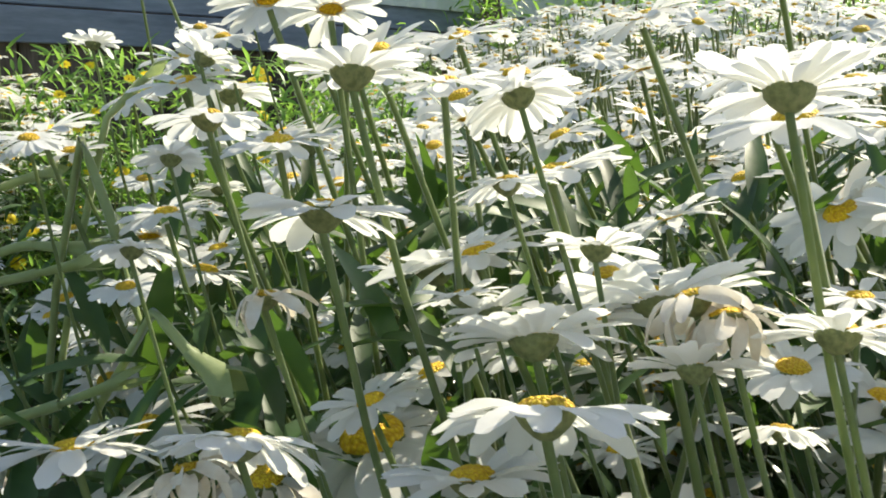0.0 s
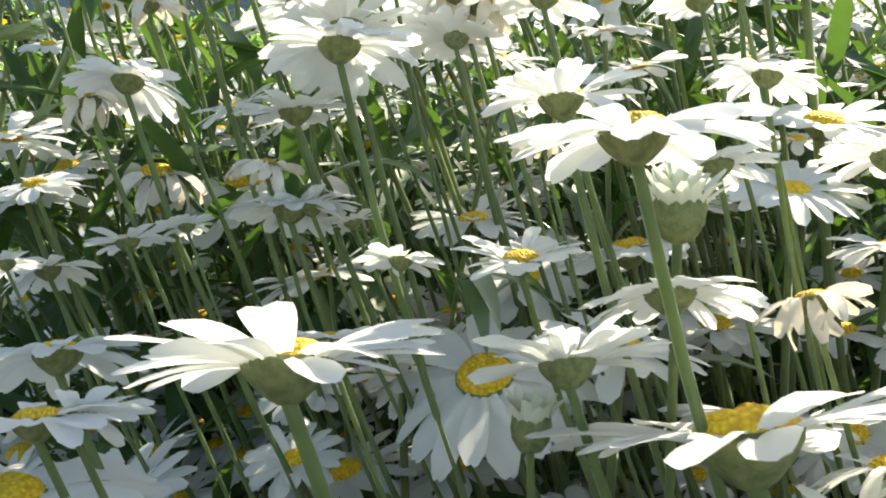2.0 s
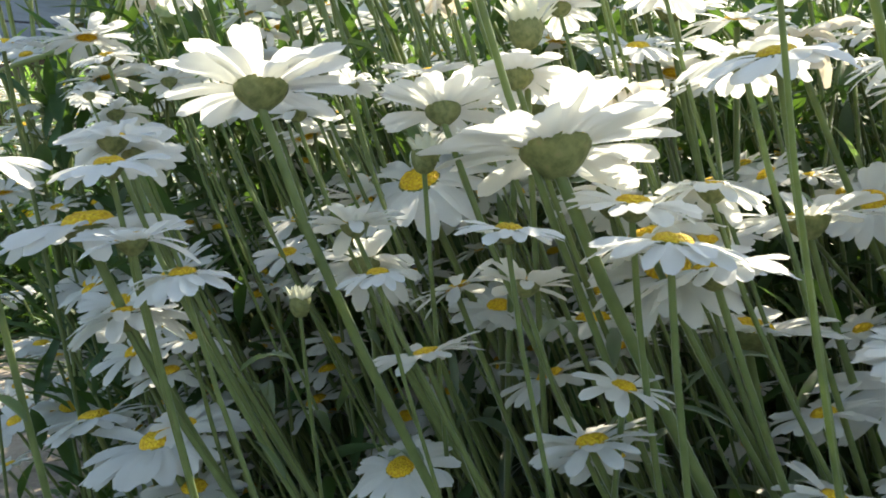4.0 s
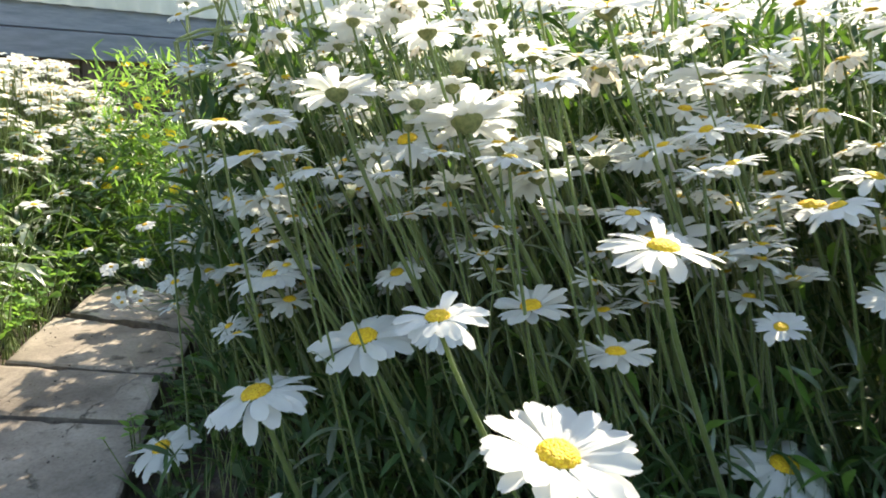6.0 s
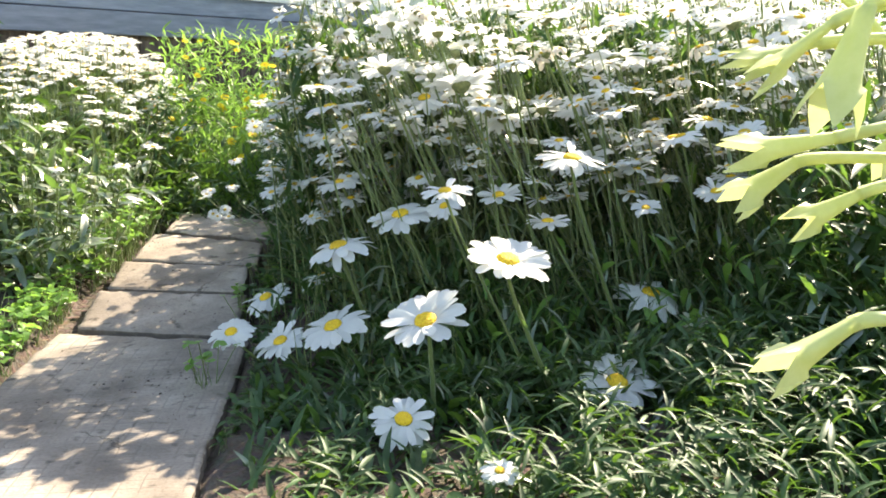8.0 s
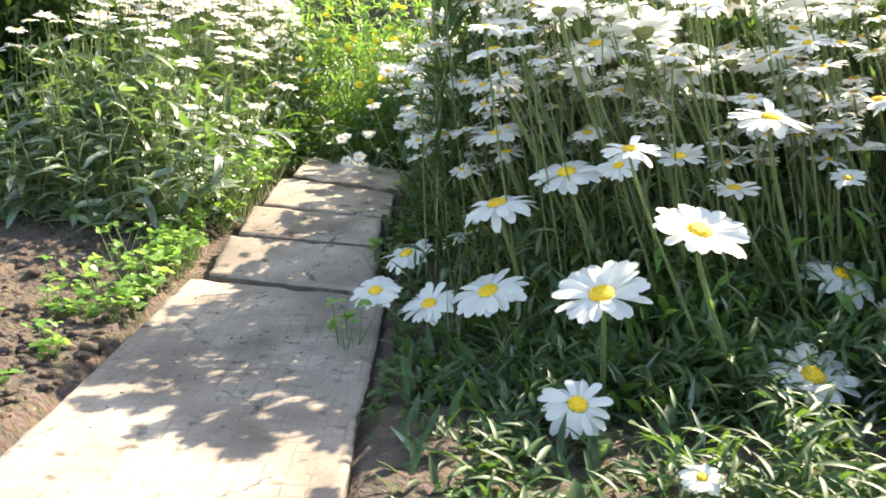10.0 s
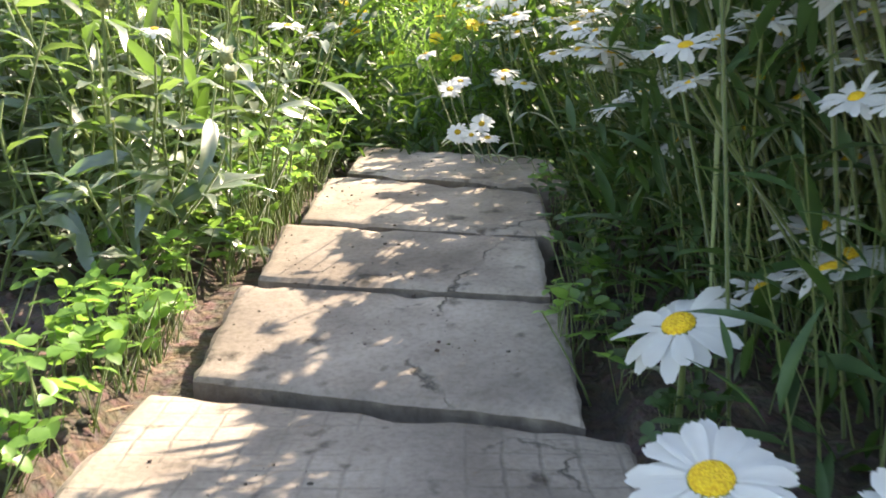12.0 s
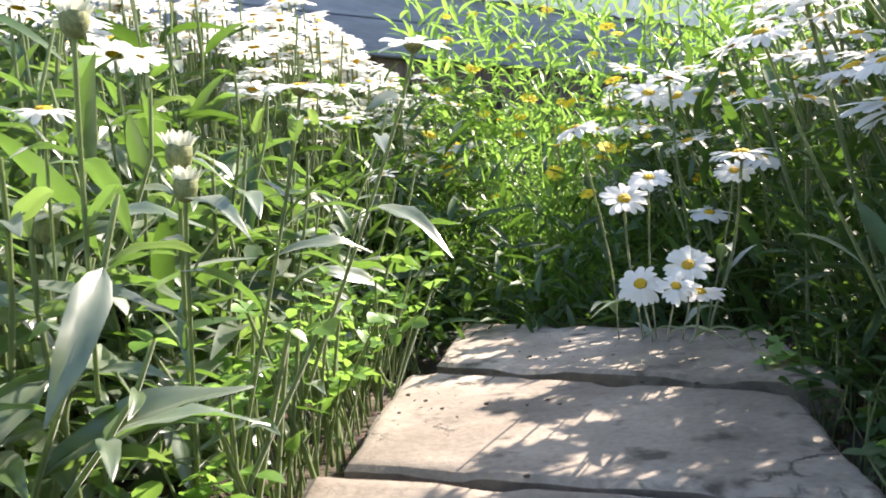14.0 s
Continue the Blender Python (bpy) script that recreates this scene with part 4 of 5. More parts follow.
for row in ((0.270, 0.714, 0.625, 0.75, -0.10, 0.00),
            (0.286, 0.683, 0.589, 0.76, -0.10, 0.05),
            (0.309, 0.686, 0.571, 0.68, -0.10, 0.05),
            (0.395, 0.753, 0.587, 0.75, -0.10, 0.00),
            (0.472, 0.683, 0.590, 0.70, 0.10, 0.05),
            (0.406, 0.705, 0.566, 0.57, -0.10, 0.05),
            (0.548, 0.718, 0.599, 0.98, 0.10, 0.00),
            (0.554, 0.672, 0.583, 1.02, 0.10, 0.05),
            (0.611, 0.764, 0.603, 0.87, 0.10, 0.00),
            (0.257, 0.780, 0.636, 0.81, -0.10, 0.00),):
    put(*row)

for row in ((0.224, 1.179, 0.174, 1.26, -0.30, -0.05),
            (0.234, 1.124, 0.155, 1.27, -0.30, -0.05),
            (0.165, 1.165, 0.113, 0.89, -0.30, -0.05),
            (0.230, 1.263, 0.337, 1.48, -0.30, -0.05),
            (0.132, 1.446, 0.243, 0.84, -0.30, -0.05),
            (0.207, 1.400, 0.261, 0.85, -0.30, -0.05),
            (0.280, 1.244, 0.239, 1.09, -0.30, -0.05),
            (0.136, 1.513, 0.325, 0.97, -0.30, -0.05),
            (0.179, 1.558, 0.289, 0.85, -0.30, -0.05),
            (0.192, 1.422, 0.373, 1.07, -0.30, -0.05),
            (0.246, 1.377, 0.396, 1.28, -0.30, -0.05),
            (0.294, 1.329, 0.407, 1.31, -0.30, -0.05),
            (0.064, 1.725, 0.369, 1.00, -0.30, -0.05),
            (0.028, 1.731, 0.404, 0.89, -0.30, -0.05),):
    put(*row, detail=False)

# withered heads
for row in ((0.716, 0.700, 0.705, 0.61, -0.23, -0.02),
            (0.574, 0.826, 0.663, 0.73, -0.06, 0.14),
            (0.462, 0.878, 0.730, 0.50, 0.03, -0.02),
            (0.334, 0.926, 0.710, 0.56, 0.11, 0.19),
            (0.249, 0.932, 0.741, 0.54, -0.22, 0.04),
            (0.442, 0.944, 0.793, 0.68, -0.09, 0.28),
            (0.431, 0.950, 0.799, 0.68, -0.17, 0.18),
            (0.271, 0.985, 0.790, 0.53, 0.01, -0.03),
            (0.184, 1.598, 0.287, 0.62, -0.13, -0.19),):
    put(*row, kind="faded", label="faded daisy with limp browning petals")

for k, (x, y, z, s) in enumerate(((1.012, 0.622, 0.087, 2.670), (0.438, 0.785, 0.621, 0.833), (0.361, 0.788, 0.533, 0.689), (0.507, 0.820, 0.700, 1.180), (0.735, 0.904, 0.309, 1.023))):
    daisy_bud((x, y, z), (0, 0.05, 1), (x + 0.05, y + 0.05, -0.02), s, k)

# the rest of the near bed
# (x range, y range, share of the bed's height, size): sloping front, side along the path, top, edge
ZONES = (((0.38, 1.35), (0.66, 0.98), (0.64, 0.96), (0.85, 1.35)),
         ((0.12, 0.65), (1.00, 1.70), (0.35, 0.80), (0.65, 1.05)),
         ((0.15, 1.30), (0.98, 1.40), (0.60, 1.02), (0.65, 1.0)),
         ((0.05, 0.24), (1.06, 1.32), (0.85, 1.06), (0.40, 0.60)))
for zone, amount, gap in ((0, 70, 0.0095), (1, 56, 0.006), (3, 24, 0.002), (2, 32, 0.004)):
    xs, ys, hs, ss = ZONES[zone]
    done = 0
    for i in range(3000):
        if done == amount:
            break
        x, y = rnd.uniform(*xs), rnd.uniform(*ys)
        z = float(bed_top(x, y)) * rnd.uniform(*hs)
        if any((x - a) ** 2 + (y - b) ** 2 + 0.5 * (z - c) ** 2 < gap for a, b, c in placed):
            continue
        done += 1
        ax, ay, _ = lean(x, y, rnd)
        kind = "faded" if rnd.random() < 0.05 else "open"
        put(x, y, z, rnd.uniform(*ss), ax - 0.08, ay - 0.08, kind, rnd.uniform(0.05, 0.22), rnd.uniform(0.02, 0.12), False,
            "faded daisy with limp browning petals" if kind == "faded" else "")

# daisies too many to count
def head_arrays(heads, templates, petal_count):
    """heads: (x, y, z, ax, ay, size). Petals, discs and stems as arrays."""
    pm, dm, stems = [[], [], []], [], []
    for x, y, z, ax, ay, size in heads:
        h = np.array(Matrix.Translation((x, y, z)) @ rot_to((ax, ay, 1), rnd.uniform(0, 6)) @ Matrix.Scale(size, 4))
        dm.append(h)
        for i in range(petal_count):
            a = 2 * math.pi * i / petal_count + rnd.uniform(-0.1, 0.1)
            m = Matrix.Rotation(a, 4, "Z") @ Matrix.Translation((0.0085, 0, 0)) @ Matrix.Rotation(rnd.gauss(0, 0.12), 4, "Y")
            pm[i % 3].append(h @ np.array(m))
        base = Vector((max(x, 0.02) + rnd.uniform(0.0, 0.18) - 0.8 * ax * z if x > -0.2 else x + rnd.uniform(-0.03, 0.08), y + rnd.uniform(-0.03, 0.08), -0.02))
        stems.append(tube(stem_curve(base, (x, y, z - 0.006), (ax, ay, 1), 4), [0.0004 + 0.0021 * size] * 5, 4))
    petals = join_arrays([merge(templates[k], pm[k]) for k in range(3) if pm[k]])
    dv, df = disc_template(8, 2, 0.0112, 0.005, 0.0)
    quad = [tuple(f) if len(f) == 4 else (f[0], f[1], f[2]) for f in df]
    dparts = []
    for m in dm:
        dparts.append(((np.concatenate([dv, np.ones((len(dv), 1))], 1) @ m.T)[:, :3], quad))
    dvv, dff, off = [], [], 0
    for v, f in dparts:
        dvv.append(v)
        dff += [tuple(i + off for i in q) for q in f]
        off += len(v)
    return petals, (np.concatenate(dvv), dff), join_arrays(stems)


def field(name, label, heads, near=False):
    root = stuff(name, label, "flowers")
    petals, discs, stems = head_arrays(heads, PETALS[1:6:2] if near else FAR_PETALS, 20 if near else 14)
    part("petals", mesh_from("petals", *petals, M_PETAL), root)
    part("discs", mesh_from("discs", *discs, M_DISC), root)
    part("stems", mesh_from("stems", *stems, M_STEM), root)
    return root


heads = []
for i in range(640):
    x, y = rnd.uniform(0.06, 1.5), rnd.uniform(1.0, 1.7)
    heads.append((x, y, float(bed_top(x, y)) * rnd.uniform(0.40, 1.02), rnd.gauss(-0.22, 0.2), rnd.gauss(0.02, 0.2), rnd.uniform(0.6, 0.95)))
for i in range(300):
    x, y = rnd.uniform(0.36, 1.45), rnd.uniform(0.72, 1.02)
    z = float(bed_top(x, y)) * rnd.uniform(0.62, 1.0)
    if any((x - a) ** 2 + (y - b) ** 2 + 0.5 * (z - c) ** 2 < 0.0035 for a, b, c in placed):
        continue
    heads.append((x, y, z, rnd.gauss(-0.16, 0.16), rnd.gauss(0.0, 0.18), rnd.uniform(0.75, 1.15)))
for i in range(70):
    x, y = rnd.uniform(0.17, 0.62), rnd.uniform(0.92, 1.2)
    heads.append((x, y, rnd.uniform(0.36, 0.62) * (0.75 + 0.5 * x), rnd.gauss(-0.35, 0.16), rnd.gauss(-0.12, 0.18), rnd.uniform(0.65, 1.0)))
field("daisy_field", "close-set white daisies on the bed's sloping front", heads, True)
heads = []
for i in range(4000):
    x, y = rnd.uniform(0.02, 3.3), rnd.uniform(0.1, 5.6)
    if x < 1.5 and y < 1.6:
        continue
    t = float(bed_top(x, y))
    if t < 0.15:
        continue
    heads.append((x, y, t * rnd.uniform(0.74, 1.05), rnd.gauss(-0.10, 0.2), rnd.gauss(-0.16, 0.2), rnd.uniform(0.75, 1.05)))
for i in range(90):
    y = rnd.uniform(2.3, 3.9)
    heads.append((rnd.uniform(-0.14, 0.10), y, rnd.uniform(0.34, 0.62), rnd.gauss(-0.06, 0.18), rnd.gauss(-0.25, 0.2), rnd.uniform(0.7, 0.95)))
field("daisy_field", "broad drift of white daisies on tall stems", heads)
heads = []
for i in range(2100):
    x, y = rnd.uniform(-1.7, -0.48), rnd.uniform(1.5, 4.2)
    if y - 1.40 + (x + 0.5) * 0.25 < 0.12 or float(wall_gap(x, y)) < 0.2:
        continue
    t = float(left_top(x, y)) + 0.5 * rise(y)
    if x < -1.55 + 0.22 * (2.4 - y) + 0.14 * math.sin(3.7 * y) + 0.08 * math.sin(9.1 * y + 1):
        continue
    if (t < 0.5 and rnd.random() < 0.94) or (y < 2.4 and rnd.random() < 0.82) or (2.4 <= y < 2.9 and rnd.random() < 0.3):
        continue
    heads.append((x, y, t * rnd.uniform(0.92, 1.1), rnd.gauss(0.05, 0.16), rnd.gauss(-0.12, 0.2), rnd.uniform(0.7, 0.95)))
for i in range(60):
    y = rnd.uniform(2.7, 3.7)
    heads.append((rnd.uniform(-0.68, -0.40), y, rnd.uniform(0.42, 0.68), rnd.gauss(0.05, 0.18), rnd.gauss(-0.25, 0.2), rnd.uniform(0.65, 0.85)))
field("daisy_field", "clump of white daisies on the far side of the path", [h for h in heads if float(wall_gap(h[0], h[1])) > 0.15])

# daisies hanging over the end of the path
for row in ((-0.086, 1.619, 0.333, 0.592, -0.033, -0.108), (-0.203, 1.620, 0.360, 0.418, -0.323, -0.057), (-0.152, 1.620, 0.320, 0.412, 0.059, -0.552), (-0.136, 1.633, 0.239, 0.367, 0.101, -0.946), (-0.087, 1.645, 0.322, 0.370, -0.052, -0.827), (-0.168, 1.659, 0.307, 0.492, 0.019, -0.924), (-0.119, 1.688, 0.252, 0.507, -0.191, -0.937), (-0.157, 1.692, 0.239, 0.484, -0.204, -1.259), (-0.110, 1.700, 0.229, 0.514, 0.033, -0.354),
            (-0.02, 2.2, 0.30, 0.7, 0.1, -0.4), (0.03, 2.1, 0.36, 0.7, 0.0, -0.4)):
    count += 1
    daisy(row[:3], (row[4], row[5], 1.0), (row[0] + 0.06, max(row[1] + 0.2, 2.27), 0.08), row[3], count, detail=False, group="daisies at the path's end")

# ---- yellow flowers past the path ----
Y_PETALS = blade(0.012, 0.009, 3, lambda s: (0.5, 0.9, 1.0, 0.6)[int(s * 3 + 0.01)], 0.25, 0.2, 0.2)
yv, yf = join_arrays([merge(Y_PETALS, [np.array(Matrix.Rotation(2 * math.pi * i / 8, 4, "Z") @ Matrix.Translation((0.003, 0, 0)))]) for i in range(8)])
Y_MESH = mesh_from("petals", yv, yf, M_YELLOW)
Y_DISC = mesh_from("disc", *disc_template(8, 3, 0.0042, 0.003, 0.0003), M_DISC)
for i in range(76):
    x, y = rnd.uniform(-0.48, 0.22), rnd.uniform(2.6, 3.5)
    z = float(step(y, [2.3, 2.6, 3.0, 4.0], [0.12, 0.30, 0.50, 0.56])) * rnd.uniform(0.75, 1.1)
    if i % 5 < 2:
        y, z = rnd.uniform(2.9, 3.4), rnd.uniform(0.5, 0.80)
    root = thing("yellow_flower", Matrix.Translation((x, y, 0.08)), "small yellow garden flower on a thin stem", "flower", "yellow flowers past the path")
    v, f = tube(stem_curve(Vector((0, 0, 0)), (rnd.uniform(-0.03, 0.03), rnd.uniform(-0.03, 0.03), z), (0, -0.3, 1), 4), [0.0015] * 5, 4)
    hm = Matrix.Translation(Vector(v[-1])) @ rot_to((rnd.gauss(0, 0.3), rnd.gauss(-0.7, 0.3), 1)) @ Matrix.Scale(rnd.uniform(0.8, 1.35), 4)
    part("stem", mesh_from("stem", v, f, M_STEM), root)
    part("petals", Y_MESH, root, hm)
    part("disc", Y_DISC, root, hm)

# ---- weeds beside the slabs ----
def trefoil(seed, mat):
    """One clover-like leaf of three leaflets round the end of its stalk."""
    g = random.Random(seed)
    ms = [np.array(Matrix.Rotation(q * 2.094 + g.uniform(-0.3, 0.3), 4, "Z") @ Matrix.Rotation(g.uniform(-0.5, 0.3), 4, "Y") @ Matrix.Rotation(g.gauss(0, 0.3), 4, "X") @ Matrix.Scale(g.uniform(0.6, 1.1), 4)) for q in range(3)]
    return mesh_from("leaf", *merge(OVAL, ms), mat)


TREFOILS = {"light": [trefoil(q, M_LEAF_LIGHT) for q in range(5)], "dark": [trefoil(q + 9, M_LEAF) for q in range(5)]}
WEED_STEMS = [mesh_from("stem", *tube(stem_curve(Vector((0, 0, 0)), (0.4 * k - 0.3, 0.1, 1), (0.4 * k - 0.3, 0.2, 1), 5), [0.016, 0.015, 0.013, 0.012, 0.011, 0.01], 4), M_STEM) for k in range(3)]
WEED_TIPS = [Vector((0.4 * k - 0.3, 0.1, 1)) for k in range(3)]


def weed(x, y, h, n, seed, tone, label="bright green clover-like weed beside the path"):
    g = random.Random(seed)
    root = thing("weed", Matrix.Translation((x, y, rise(y) - 0.02)), label, "weed", "weeds along the path")
    for i in range(n):
        k = g.randrange(3)
        m = Matrix.Translation((g.gauss(0, 0.12) * h, g.gauss(0, 0.12) * h, 0)) @ Matrix.Rotation(g.uniform(0, 6.28), 4, "Z") @ Matrix.Scale((h + 0.02) * g.uniform(0.45, 1.0), 4)
        part("stem", WEED_STEMS[k], root, m)
        tip = m @ WEED_TIPS[k]
        part("leaf", TREFOILS[tone][g.randrange(5)], root, Matrix.Translation(tip) @ Matrix.Rotation(g.uniform(0, 6.28), 4, "Z") @ Matrix.Rotation(g.gauss(0, 0.35), 4, "X") @ Matrix.Scale(g.uniform(0.4, 0.95), 4))


for i in range(22):
    y = 0.80 + 0.50 * i / 22 + rnd.uniform(-0.05, 0.05)
    weed(-0.515 - abs(rnd.gauss(0, 0.11)), y, rnd.uniform(0.04, 0.11), rnd.randrange(4, 12), 100 + i, "light")
for i in range(20):
    y = 1.62 + 0.75 * i / 20
    weed(-0.455 - abs(rnd.gauss(0, 0.03)), y, rnd.uniform(0.10, 0.17), 8, 200 + i, "light")
for i in range(9):
    weed(-0.58 - abs(rnd.gauss(0, 0.15)), rnd.uniform(0.2, 0.9), rnd.uniform(0.03, 0.06), 9, 300 + i, "light")
for i in range(26):
    y = 0.3 + 1.9 * i / 26
    weed(0.03 + abs(rnd.gauss(0, 0.03)), y, rnd.uniform(0.02, 0.05) if y < 1.3 else rnd.uniform(0.05, 0.12), 8, 400 + i, "dark")
for i in range(30):
    weed(0.00 + abs(rnd.gauss(0, 0.03)), rnd.uniform(1.05, 2.2), rnd.uniform(0.03, 0.09), rnd.randrange(4, 9), 600 + i, "light" if rnd.random() < 0.35 else "dark")
for i in range(12):
    weed(-0.50 - abs(rnd.gauss(0, 0.08)), 1.20 + 0.42 * i / 12, rnd.uniform(0.05, 0.10), 9, 700 + i, "light")
weed(-0.05, 0.66, 0.10, 10, 501, "light")
weed(-0.03, 1.25, 0.09, 12, 502, "light")

# ---- dry litter on the soil ----
x, y = scatter(2600, -1.5, -0.52, 0.0, 2.2)
litter = stuff("dry_litter", "dry brown stalks and crumbs on the soil", "litter")
part("stalks", mesh_from("stalks", *merge(THIN, leaf_mats(np.stack([x, y, 0 * x - 0.012], 1), (-0.05, 0.2), (0.15, 0.5))), M_LITTER), litter)

# ---- clods ----
def clod_template():
    bm = bmesh.new()
    bmesh.ops.create_icosphere(bm, subdivisions=2, radius=1)
    for q in bm.verts:
        q.co *= 1 + 0.55 * noise.noise(q.co * 1.7) + 0.35 * noise.noise(q.co * 4)
        q.co.z *= 0.7
    v = np.array([tuple(q.co) for q in bm.verts])
    f = np.array([[w.index for w in p.verts] for p in bm.faces])
    bm.free()
    return v, f


k = 1900
x = -0.53 - np.abs(RNG.normal(0, 0.32, k))
y = RNG.uniform(-0.3, 1.9, k)
s = 0.0025 + 0.014 * RNG.uniform(0, 1, k) ** 4
a = RNG.uniform(0, 6.28, k)
m = np.zeros((k, 4, 4))
m[:, 0, 0], m[:, 0, 1], m[:, 1, 0], m[:, 1, 1] = s * np.cos(a), -s * np.sin(a), s * np.sin(a), s * np.cos(a)
m[:, 2, 2], m[:, 3, 3] = s, 1
m[:, :3, 3] = np.stack([x, y, [ground_height(q, w) + 0.002 for q, w in zip(x, y)]], 1)
clods = stuff("soil_clods", "crumbs and clods of dark dry soil", "soil")
part("clods", mesh_from("clods", *merge(clod_template(), m), M_SOIL), clods)

# crumbs and dry scraps on the slabs
k = 900
x = RNG.uniform(-0.44, -0.05, k)
y = RNG.uniform(0.2, 2.25, k)
top = np.interp(y, [1.1, 1.13, 1.39, 1.41, 1.62, 1.63, 1.95, 1.98, 2.3], [0.0, 0.016, 0.055, 0.060, 0.095, 0.099, 0.126, 0.130, 0.148])
s = 0.0008 + 0.0026 * RNG.uniform(0, 1, k) ** 4
m = np.zeros((k, 4, 4))
m[:, 0, 0], m[:, 1, 1], m[:, 2, 2], m[:, 3, 3] = s, s * RNG.uniform(0.5, 1.0, k), s * 0.7, 1
m[:, :3, 3] = np.stack([x, y, top + 0.0003], 1)
m = m[[noise.noise(Vector((q * 5, w * 5, 4))) > 0.02 for q, w in zip(x, y)]]
part("clods", mesh_from("clods", *merge(clod_template(), m), M_SOIL), clods)
x, y = scatter(60, -0.44, -0.05, 0.4, 2.2)
top = np.interp(y, [1.1, 1.13, 1.39, 1.41, 1.62, 1.63, 1.95, 1.98, 2.3], [0.0, 0.016, 0.055, 0.060, 0.095, 0.099, 0.126, 0.130, 0.148])
part("stalks", mesh_from("stalks", *merge(THIN, leaf_mats(np.stack([x, y, top + 0.002], 1), (-0.01, 0.03), (0.08, 0.3))), M_LITTER), litter)

# ---- shrubs behind ----
def shrub(x, y, h, r, n, seed, mat, label, name="shrub"):
    g = np.random.default_rng(seed)
    root = thing(name, Matrix.Translation((x, y, -0.03)), label, "shrub")
    lv, st = [], []
    for i in range(9):
        a = g.uniform(0, 6.28)
        top = Vector((r * 0.8 * math.cos(a), r * 0.8 * math.sin(a), h * g.uniform(0.6, 0.95)))
        pts = bez(Vector((0, 0, 0)), Vector((0, 0, h * 0.3)), top * 0.6 + Vector((0, 0, h * 0.1)), top, 6)
        st.append(tube(pts, [0.018 * (1 - 0.12 * k) for k in range(7)], 6))
        for k in range(n // 9):
            c = pts[int(g.integers(2, 7))] + Vector(g.normal(0, r * 0.28, 3))
            c.z = max(0.05, c.z)
            lv.append(tuple(c))
    for v, f in st:
        part("branch", mesh_from("branch", v, f, M_BARK), root)
    part("leaves", mesh_from("leaves", *merge(LANCE_LONG, leaf_mats(np.array(lv), (-0.9, 0.9), (0.5, 1.0))), mat), root)


shrub(-1.55, 2.45, 1.15, 0.36, 4200, 1, M_LEAF, "tall leafy shrub in front of the shed")
shrub(-2.05, 2.0, 1.3, 0.4, 3200, 2, M_LEAF, "tall leafy shrub in front of the shed")
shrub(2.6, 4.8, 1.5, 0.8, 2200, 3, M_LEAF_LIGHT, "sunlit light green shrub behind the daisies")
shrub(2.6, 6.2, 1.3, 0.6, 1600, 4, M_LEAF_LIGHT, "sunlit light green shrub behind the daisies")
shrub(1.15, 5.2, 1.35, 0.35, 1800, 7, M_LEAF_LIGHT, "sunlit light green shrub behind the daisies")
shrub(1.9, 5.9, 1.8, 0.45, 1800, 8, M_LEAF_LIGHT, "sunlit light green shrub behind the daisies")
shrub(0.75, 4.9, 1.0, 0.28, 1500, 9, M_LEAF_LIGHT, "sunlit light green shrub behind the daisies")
for k, (x, y) in enumerate(((5.3, 5.2), (5.1, 3.7), (5.4, 6.8), (4.6, 8.2))):
    shrub(x, y, 1.6, 0.85, 3600, 20 + k, M_LEAF_LIGHT, "broad sunlit green shrub closing the garden")
for k, (x, y) in enumerate(((4.3, 9.4), (5.6, 8.6), (6.6, 7.0), (6.9, 5.2), (6.6, 3.4))):
    shrub(x, y, 2.3, 1.0, 4500, 40 + k, M_LEAF, "tall dense green shrub behind the garden")
shrub(3.8, 3.2, 1.7, 0.9, 2200, 5, M_LEAF, "dark green shrub behind the daisies")
shrub(3.6, 6.3, 2.2, 0.9, 2400, 6, M_LEAF_LIGHT, "sunlit light green shrub behind the daisies")


# ---- shoots, vine and the buds of the clump across the path ----
LIME = thing("lime_shoots", Matrix.Translation((0.80, -0.64, -0.03)), "yellow-green shoots with drooping toothed bracts", "plant")
lime_rows = (
    ((0.702, -0.652, 0.695), (0.612, -0.647, 0.666), (0.549, -0.647, 0.619), 0.034),
    ((0.663, -0.712, 0.682), (0.603, -0.708, 0.669), (0.573, -0.717, 0.589), 0.050),
    ((0.721, -0.632, 0.6), (0.632, -0.625, 0.581), (0.544, -0.617, 0.567), 0.030),
    ((0.736, -0.614, 0.564), (0.613, -0.601, 0.56), (0.556, -0.599, 0.524), 0.034),
    ((0.736, -0.615, 0.555), (0.664, -0.611, 0.535), (0.604, -0.608, 0.506), 0.028),
    ((0.623, -0.791, 0.477), (0.564, -0.785, 0.473), (0.507, -0.785, 0.439), 0.046),
    ((0.617, -0.547, 0.741), (0.589, -0.547, 0.724), (0.569, -0.549, 0.699), 0.020),
    ((0.765, -0.536, 0.6), (0.734, -0.536, 0.573), (0.709, -0.539, 0.544), 0.030),
    ((0.716, -0.635, 0.659), (0.616, -0.623, 0.653), (0.541, -0.618, 0.638), 0.026),
)
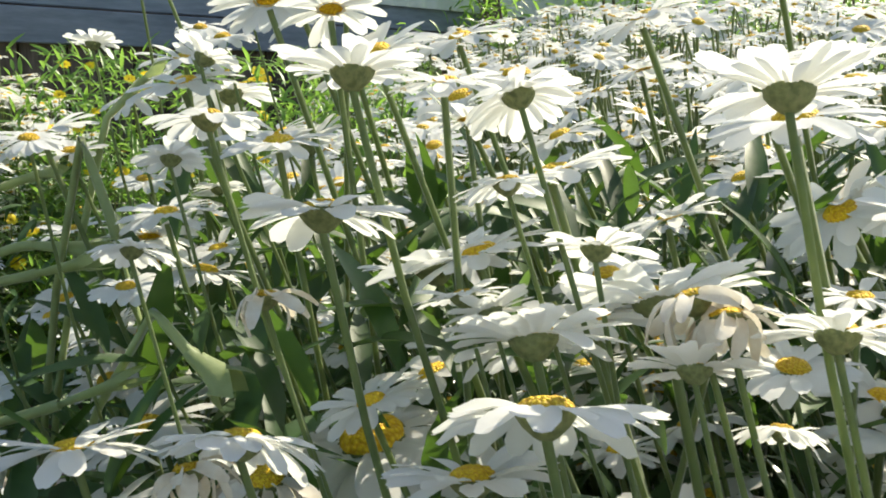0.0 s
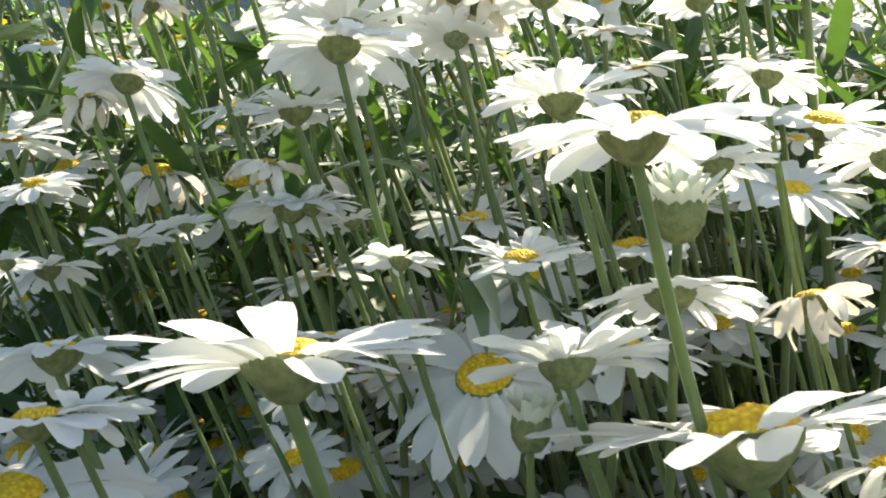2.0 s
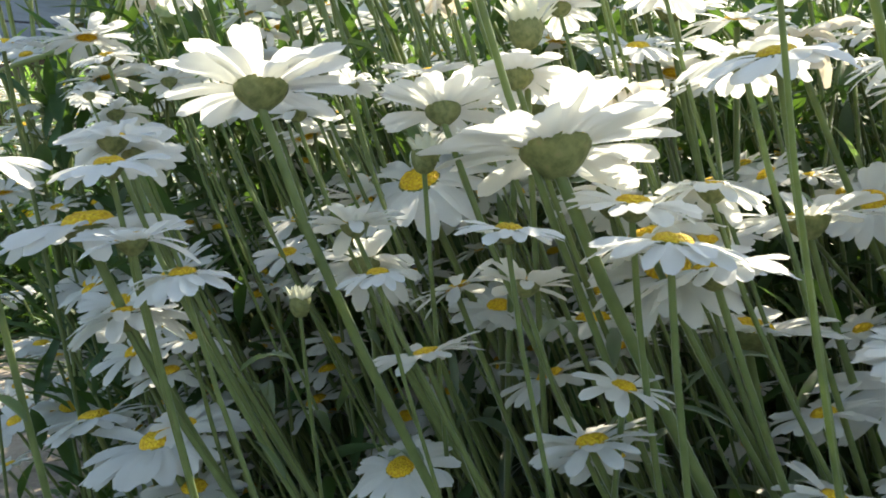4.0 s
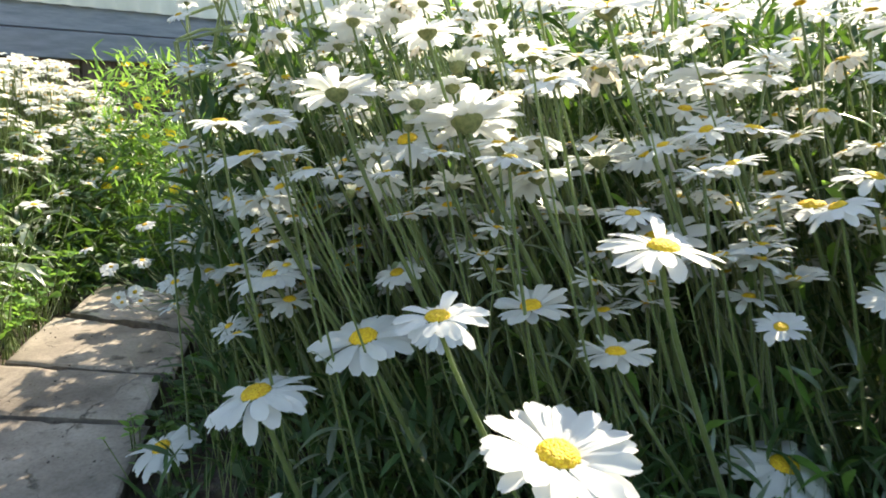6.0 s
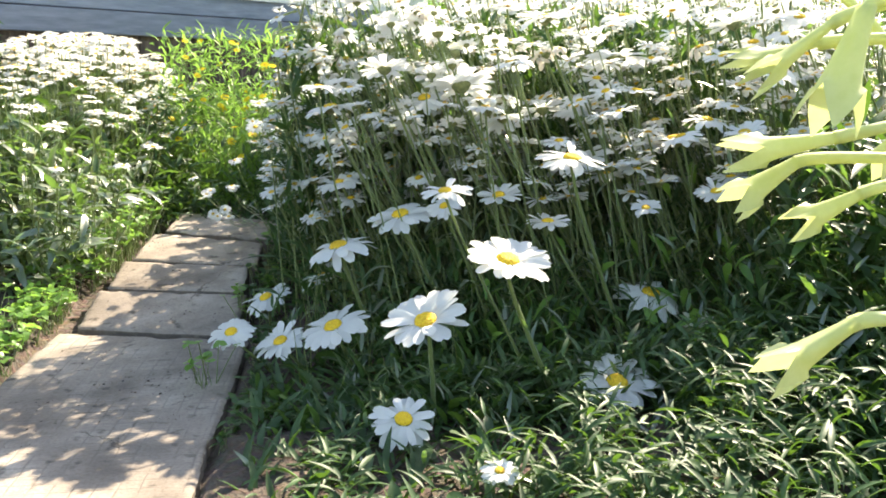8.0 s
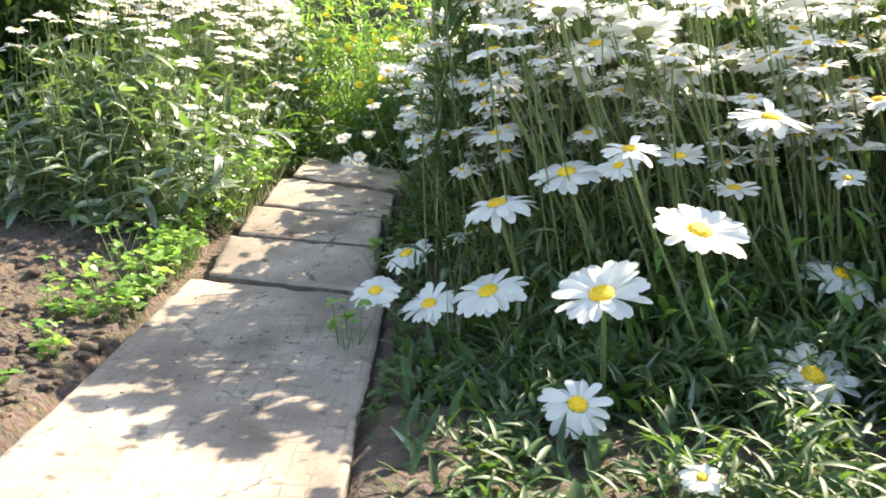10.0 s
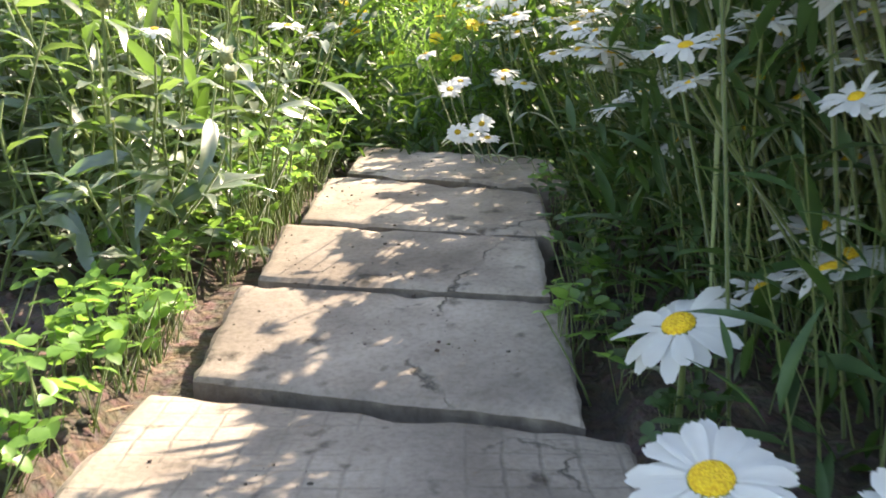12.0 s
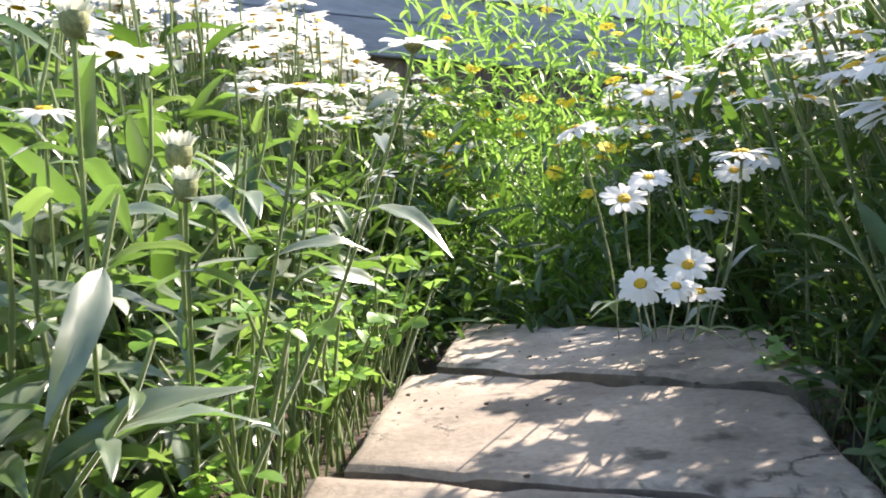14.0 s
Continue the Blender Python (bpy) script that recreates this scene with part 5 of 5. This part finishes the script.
pale_rows = (
    ((0.098, 1.074, 0.693), (0.164, 1.071, 0.714), (0.21, 1.07, 0.732), 0.010),
    ((0.086, 1.114, 0.756), (0.144, 1.111, 0.77), (0.184, 1.109, 0.78), 0.012),
    ((0.214, 1.052, 0.766), (0.233, 1.046, 0.746), (0.257, 1.038, 0.729), 0.026),
    ((0.085, 1.142, 0.763), (0.133, 1.141, 0.779), (0.184, 1.135, 0.777), 0.016),
    ((0.165, 1.125, 0.839), (0.184, 1.112, 0.789), (0.206, 1.093, 0.718), 0.008),
    ((0.165, 1.178, 0.846), (0.185, 1.18, 0.867), (0.201, 1.181, 0.881), 0.012),
    ((0.099, 1.162, 0.803), (0.132, 1.161, 0.815), (0.15, 1.161, 0.819), 0.014),
)
VINE_AT = Vector((-0.295, -0.366, 0.525))
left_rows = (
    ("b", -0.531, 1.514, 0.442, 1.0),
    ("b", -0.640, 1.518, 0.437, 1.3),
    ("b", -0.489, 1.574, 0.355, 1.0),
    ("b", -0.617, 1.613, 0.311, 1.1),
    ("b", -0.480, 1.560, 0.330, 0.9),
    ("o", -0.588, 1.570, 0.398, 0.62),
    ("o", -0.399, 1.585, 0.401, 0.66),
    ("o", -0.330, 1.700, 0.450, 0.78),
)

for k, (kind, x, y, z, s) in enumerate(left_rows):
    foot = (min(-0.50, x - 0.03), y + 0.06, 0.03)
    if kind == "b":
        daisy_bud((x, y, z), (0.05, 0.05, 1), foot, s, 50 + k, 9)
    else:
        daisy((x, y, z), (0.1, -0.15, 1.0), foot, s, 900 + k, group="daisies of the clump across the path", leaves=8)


# ---- yellow-green shoots ----
def bract(length, width, lobes, mat, mat_mesh_name="bract"):
    """A flaring tube along +z that ends in pointed lobes."""
    seg, rows = lobes * 4, 9
    v, f = [], []
    for i in range(rows + 1):
        s = i / rows
        for j in range(seg):
            a = 2 * math.pi * j / seg
            ph = (j % 4) / 4
            tooth = 1 - abs(2 * ph - 1)
            r = width * (0.16 + 0.34 * s ** 1.4 + (0.10 * (s - 0.6) if s > 0.6 else 0))
            zz = length * (s if s < 0.6 else 0.6 + (s - 0.6) * (0.12 + 0.88 * tooth))
            pinch = 1.0 if s < 0.6 else 1 - 0.25 * (s - 0.6) * (1 - tooth)
            v.append((r * pinch * math.cos(a), 0.62 * r * pinch * math.sin(a), zz))
    for i in range(rows):
        for j in range(seg):
            a, b = i * seg + j, i * seg + (j + 1) % seg
            f.append((a, b, b + seg, a + seg))
    return mesh_from(mat_mesh_name, v, f, mat)


def shoots(root, rows, thick, centre, stem_mat):
    """Stems from one foot, each bending over into a toothed bract."""
    at = Vector(root.matrix_basis.translation)
    for a, b, c, w in rows:
        a, b, c = Vector(a) - at, Vector(b) - at, Vector(c) - at
        mid = Vector((centre[0], centre[1], centre[2])) - at
        pts = bez(Vector((0, 0, 0)), Vector((0, 0, max(0.1, mid.z * 0.8))), mid, a, 8)[:-1] + bez(a, a + (b - a) * 0.5, b - (c - b) * 0.2, b, 6)
        v, f = tube(pts, [thick * (1.0 if k < 8 else 1.0 + 0.06 * (k - 8)) for k in range(len(pts))], 7)
        part("stem", mesh_from("stem", v, f, stem_mat), root)
        d = c - b
        m = Matrix.Translation(b - d.normalized() * 0.004) @ rot_to(d, rnd.uniform(0, 6))
        part("bract", bract(d.length * 1.05, w, 4, stem_mat), root, m)


shoots(LIME, lime_rows, 0.0042, (0.82, -0.62, 0.56), M_LIME)
PALE = thing("lime_shoots", Matrix.Translation((0.12, 1.20, -0.01)), "pale green shoots leaning out of the daisies", "plant")
shoots(PALE, pale_rows, 0.0022, (0.10, 1.16, 0.6), M_PALE)


# ---- vine with large lobed leaves ----
def vine_leaf(size, seed):
    """A broad lobed leaf in the xy plane, its stalk at the origin, tip along +x."""
    g = random.Random(seed)
    ring = []
    n = 72
    for i in range(n):
        a = 2 * math.pi * i / n
        lob = 0.52 + 0.48 * abs(math.cos(2.5 * a)) ** 0.7 + 0.05 * math.cos(23 * a) + g.uniform(-0.015, 0.015)
        if abs(a - math.pi) < 0.35:
            lob *= 0.45
        ring.append((lob * math.cos(a), lob * math.sin(a)))
    v, f = [(0, 0, 0)], []
    for k in (1, 2, 3, 4):
        for x, y in ring:
            s = k / 4
            px, py = x * s, y * s
            v.append((px * size * 0.5 + size * 0.22, py * size * 0.5, size * (0.10 * math.sin(5 * math.atan2(y, x)) * s * s - 0.16 * s * s + 0.02 * math.sin(9 * px))))
    v[0] = (size * 0.22, 0, 0)
    for i in range(n):
        f.append((0, 1 + i, 1 + (i + 1) % n))
    for k in range(3):
        for i in range(n):
            a, b = 1 + k * n + i, 1 + k * n + (i + 1) % n
            f.append((a, a + n, b + n, b))
    return mesh_from("leaf", v, f, M_VINE)


vine = thing("vine", Matrix.Translation((-0.55, -0.39, -0.03)), "young vine shoot with bright green lobed leaves", "plant")
vt = VINE_AT + Vector((-0.035, 0, 0)) - Vector((-0.55, -0.39, -0.03))
vpts = bez(Vector((0, 0, 0)), Vector((0.0, 0.0, 0.5)), vt + Vector((-0.12, 0, 0.14)), vt + Vector((0.0, 0, 0.0)), 12)
part("stem", mesh_from("stem", *tube(vpts, [0.003] * 13, 7), M_VINE), vine)
for k, (dx, dz, turn, size, slim, tip) in enumerate(((0.004, 0.010, 15, 0.10, 1.0, 25), (-0.022, 0.008, 150, 0.09, 0.9, -20), (-0.010, -0.030, 82, 0.105, 0.5, 35), (-0.03, 0.060, 200, 0.10, 1.0, 15),
                                                     (-0.036, -0.085, 100, 0.09, 0.8, -30), (-0.02, 0.045, -60, 0.085, 0.9, 20))):
    m = Matrix.Translation(vt + Vector((dx, 0.012 * (k % 3) - 0.012, dz))) @ Matrix.Rotation(radians(turn), 4, "Y") @ Matrix.Rotation(radians(90 + tip), 4, "X") @ Matrix.Diagonal((1, slim, 1, 1))
    part("leaf", vine_leaf(0.85 * size, k + 1), vine, m)
for dx, dz in ((0.075, -0.07), (0.055, -0.10), (0.085, -0.035)):
    a = vt + Vector((-0.005, 0.004, -0.005))
    b = vt + Vector((dx, 0.01, dz))
    part("tendril", mesh_from("tendril", *tube(bez(a, a + Vector((dx * 0.5, 0, dz * 0.2)), b + Vector((-0.01, 0, 0.02)), b, 7), [0.0014] * 8, 5), M_VINE), vine)
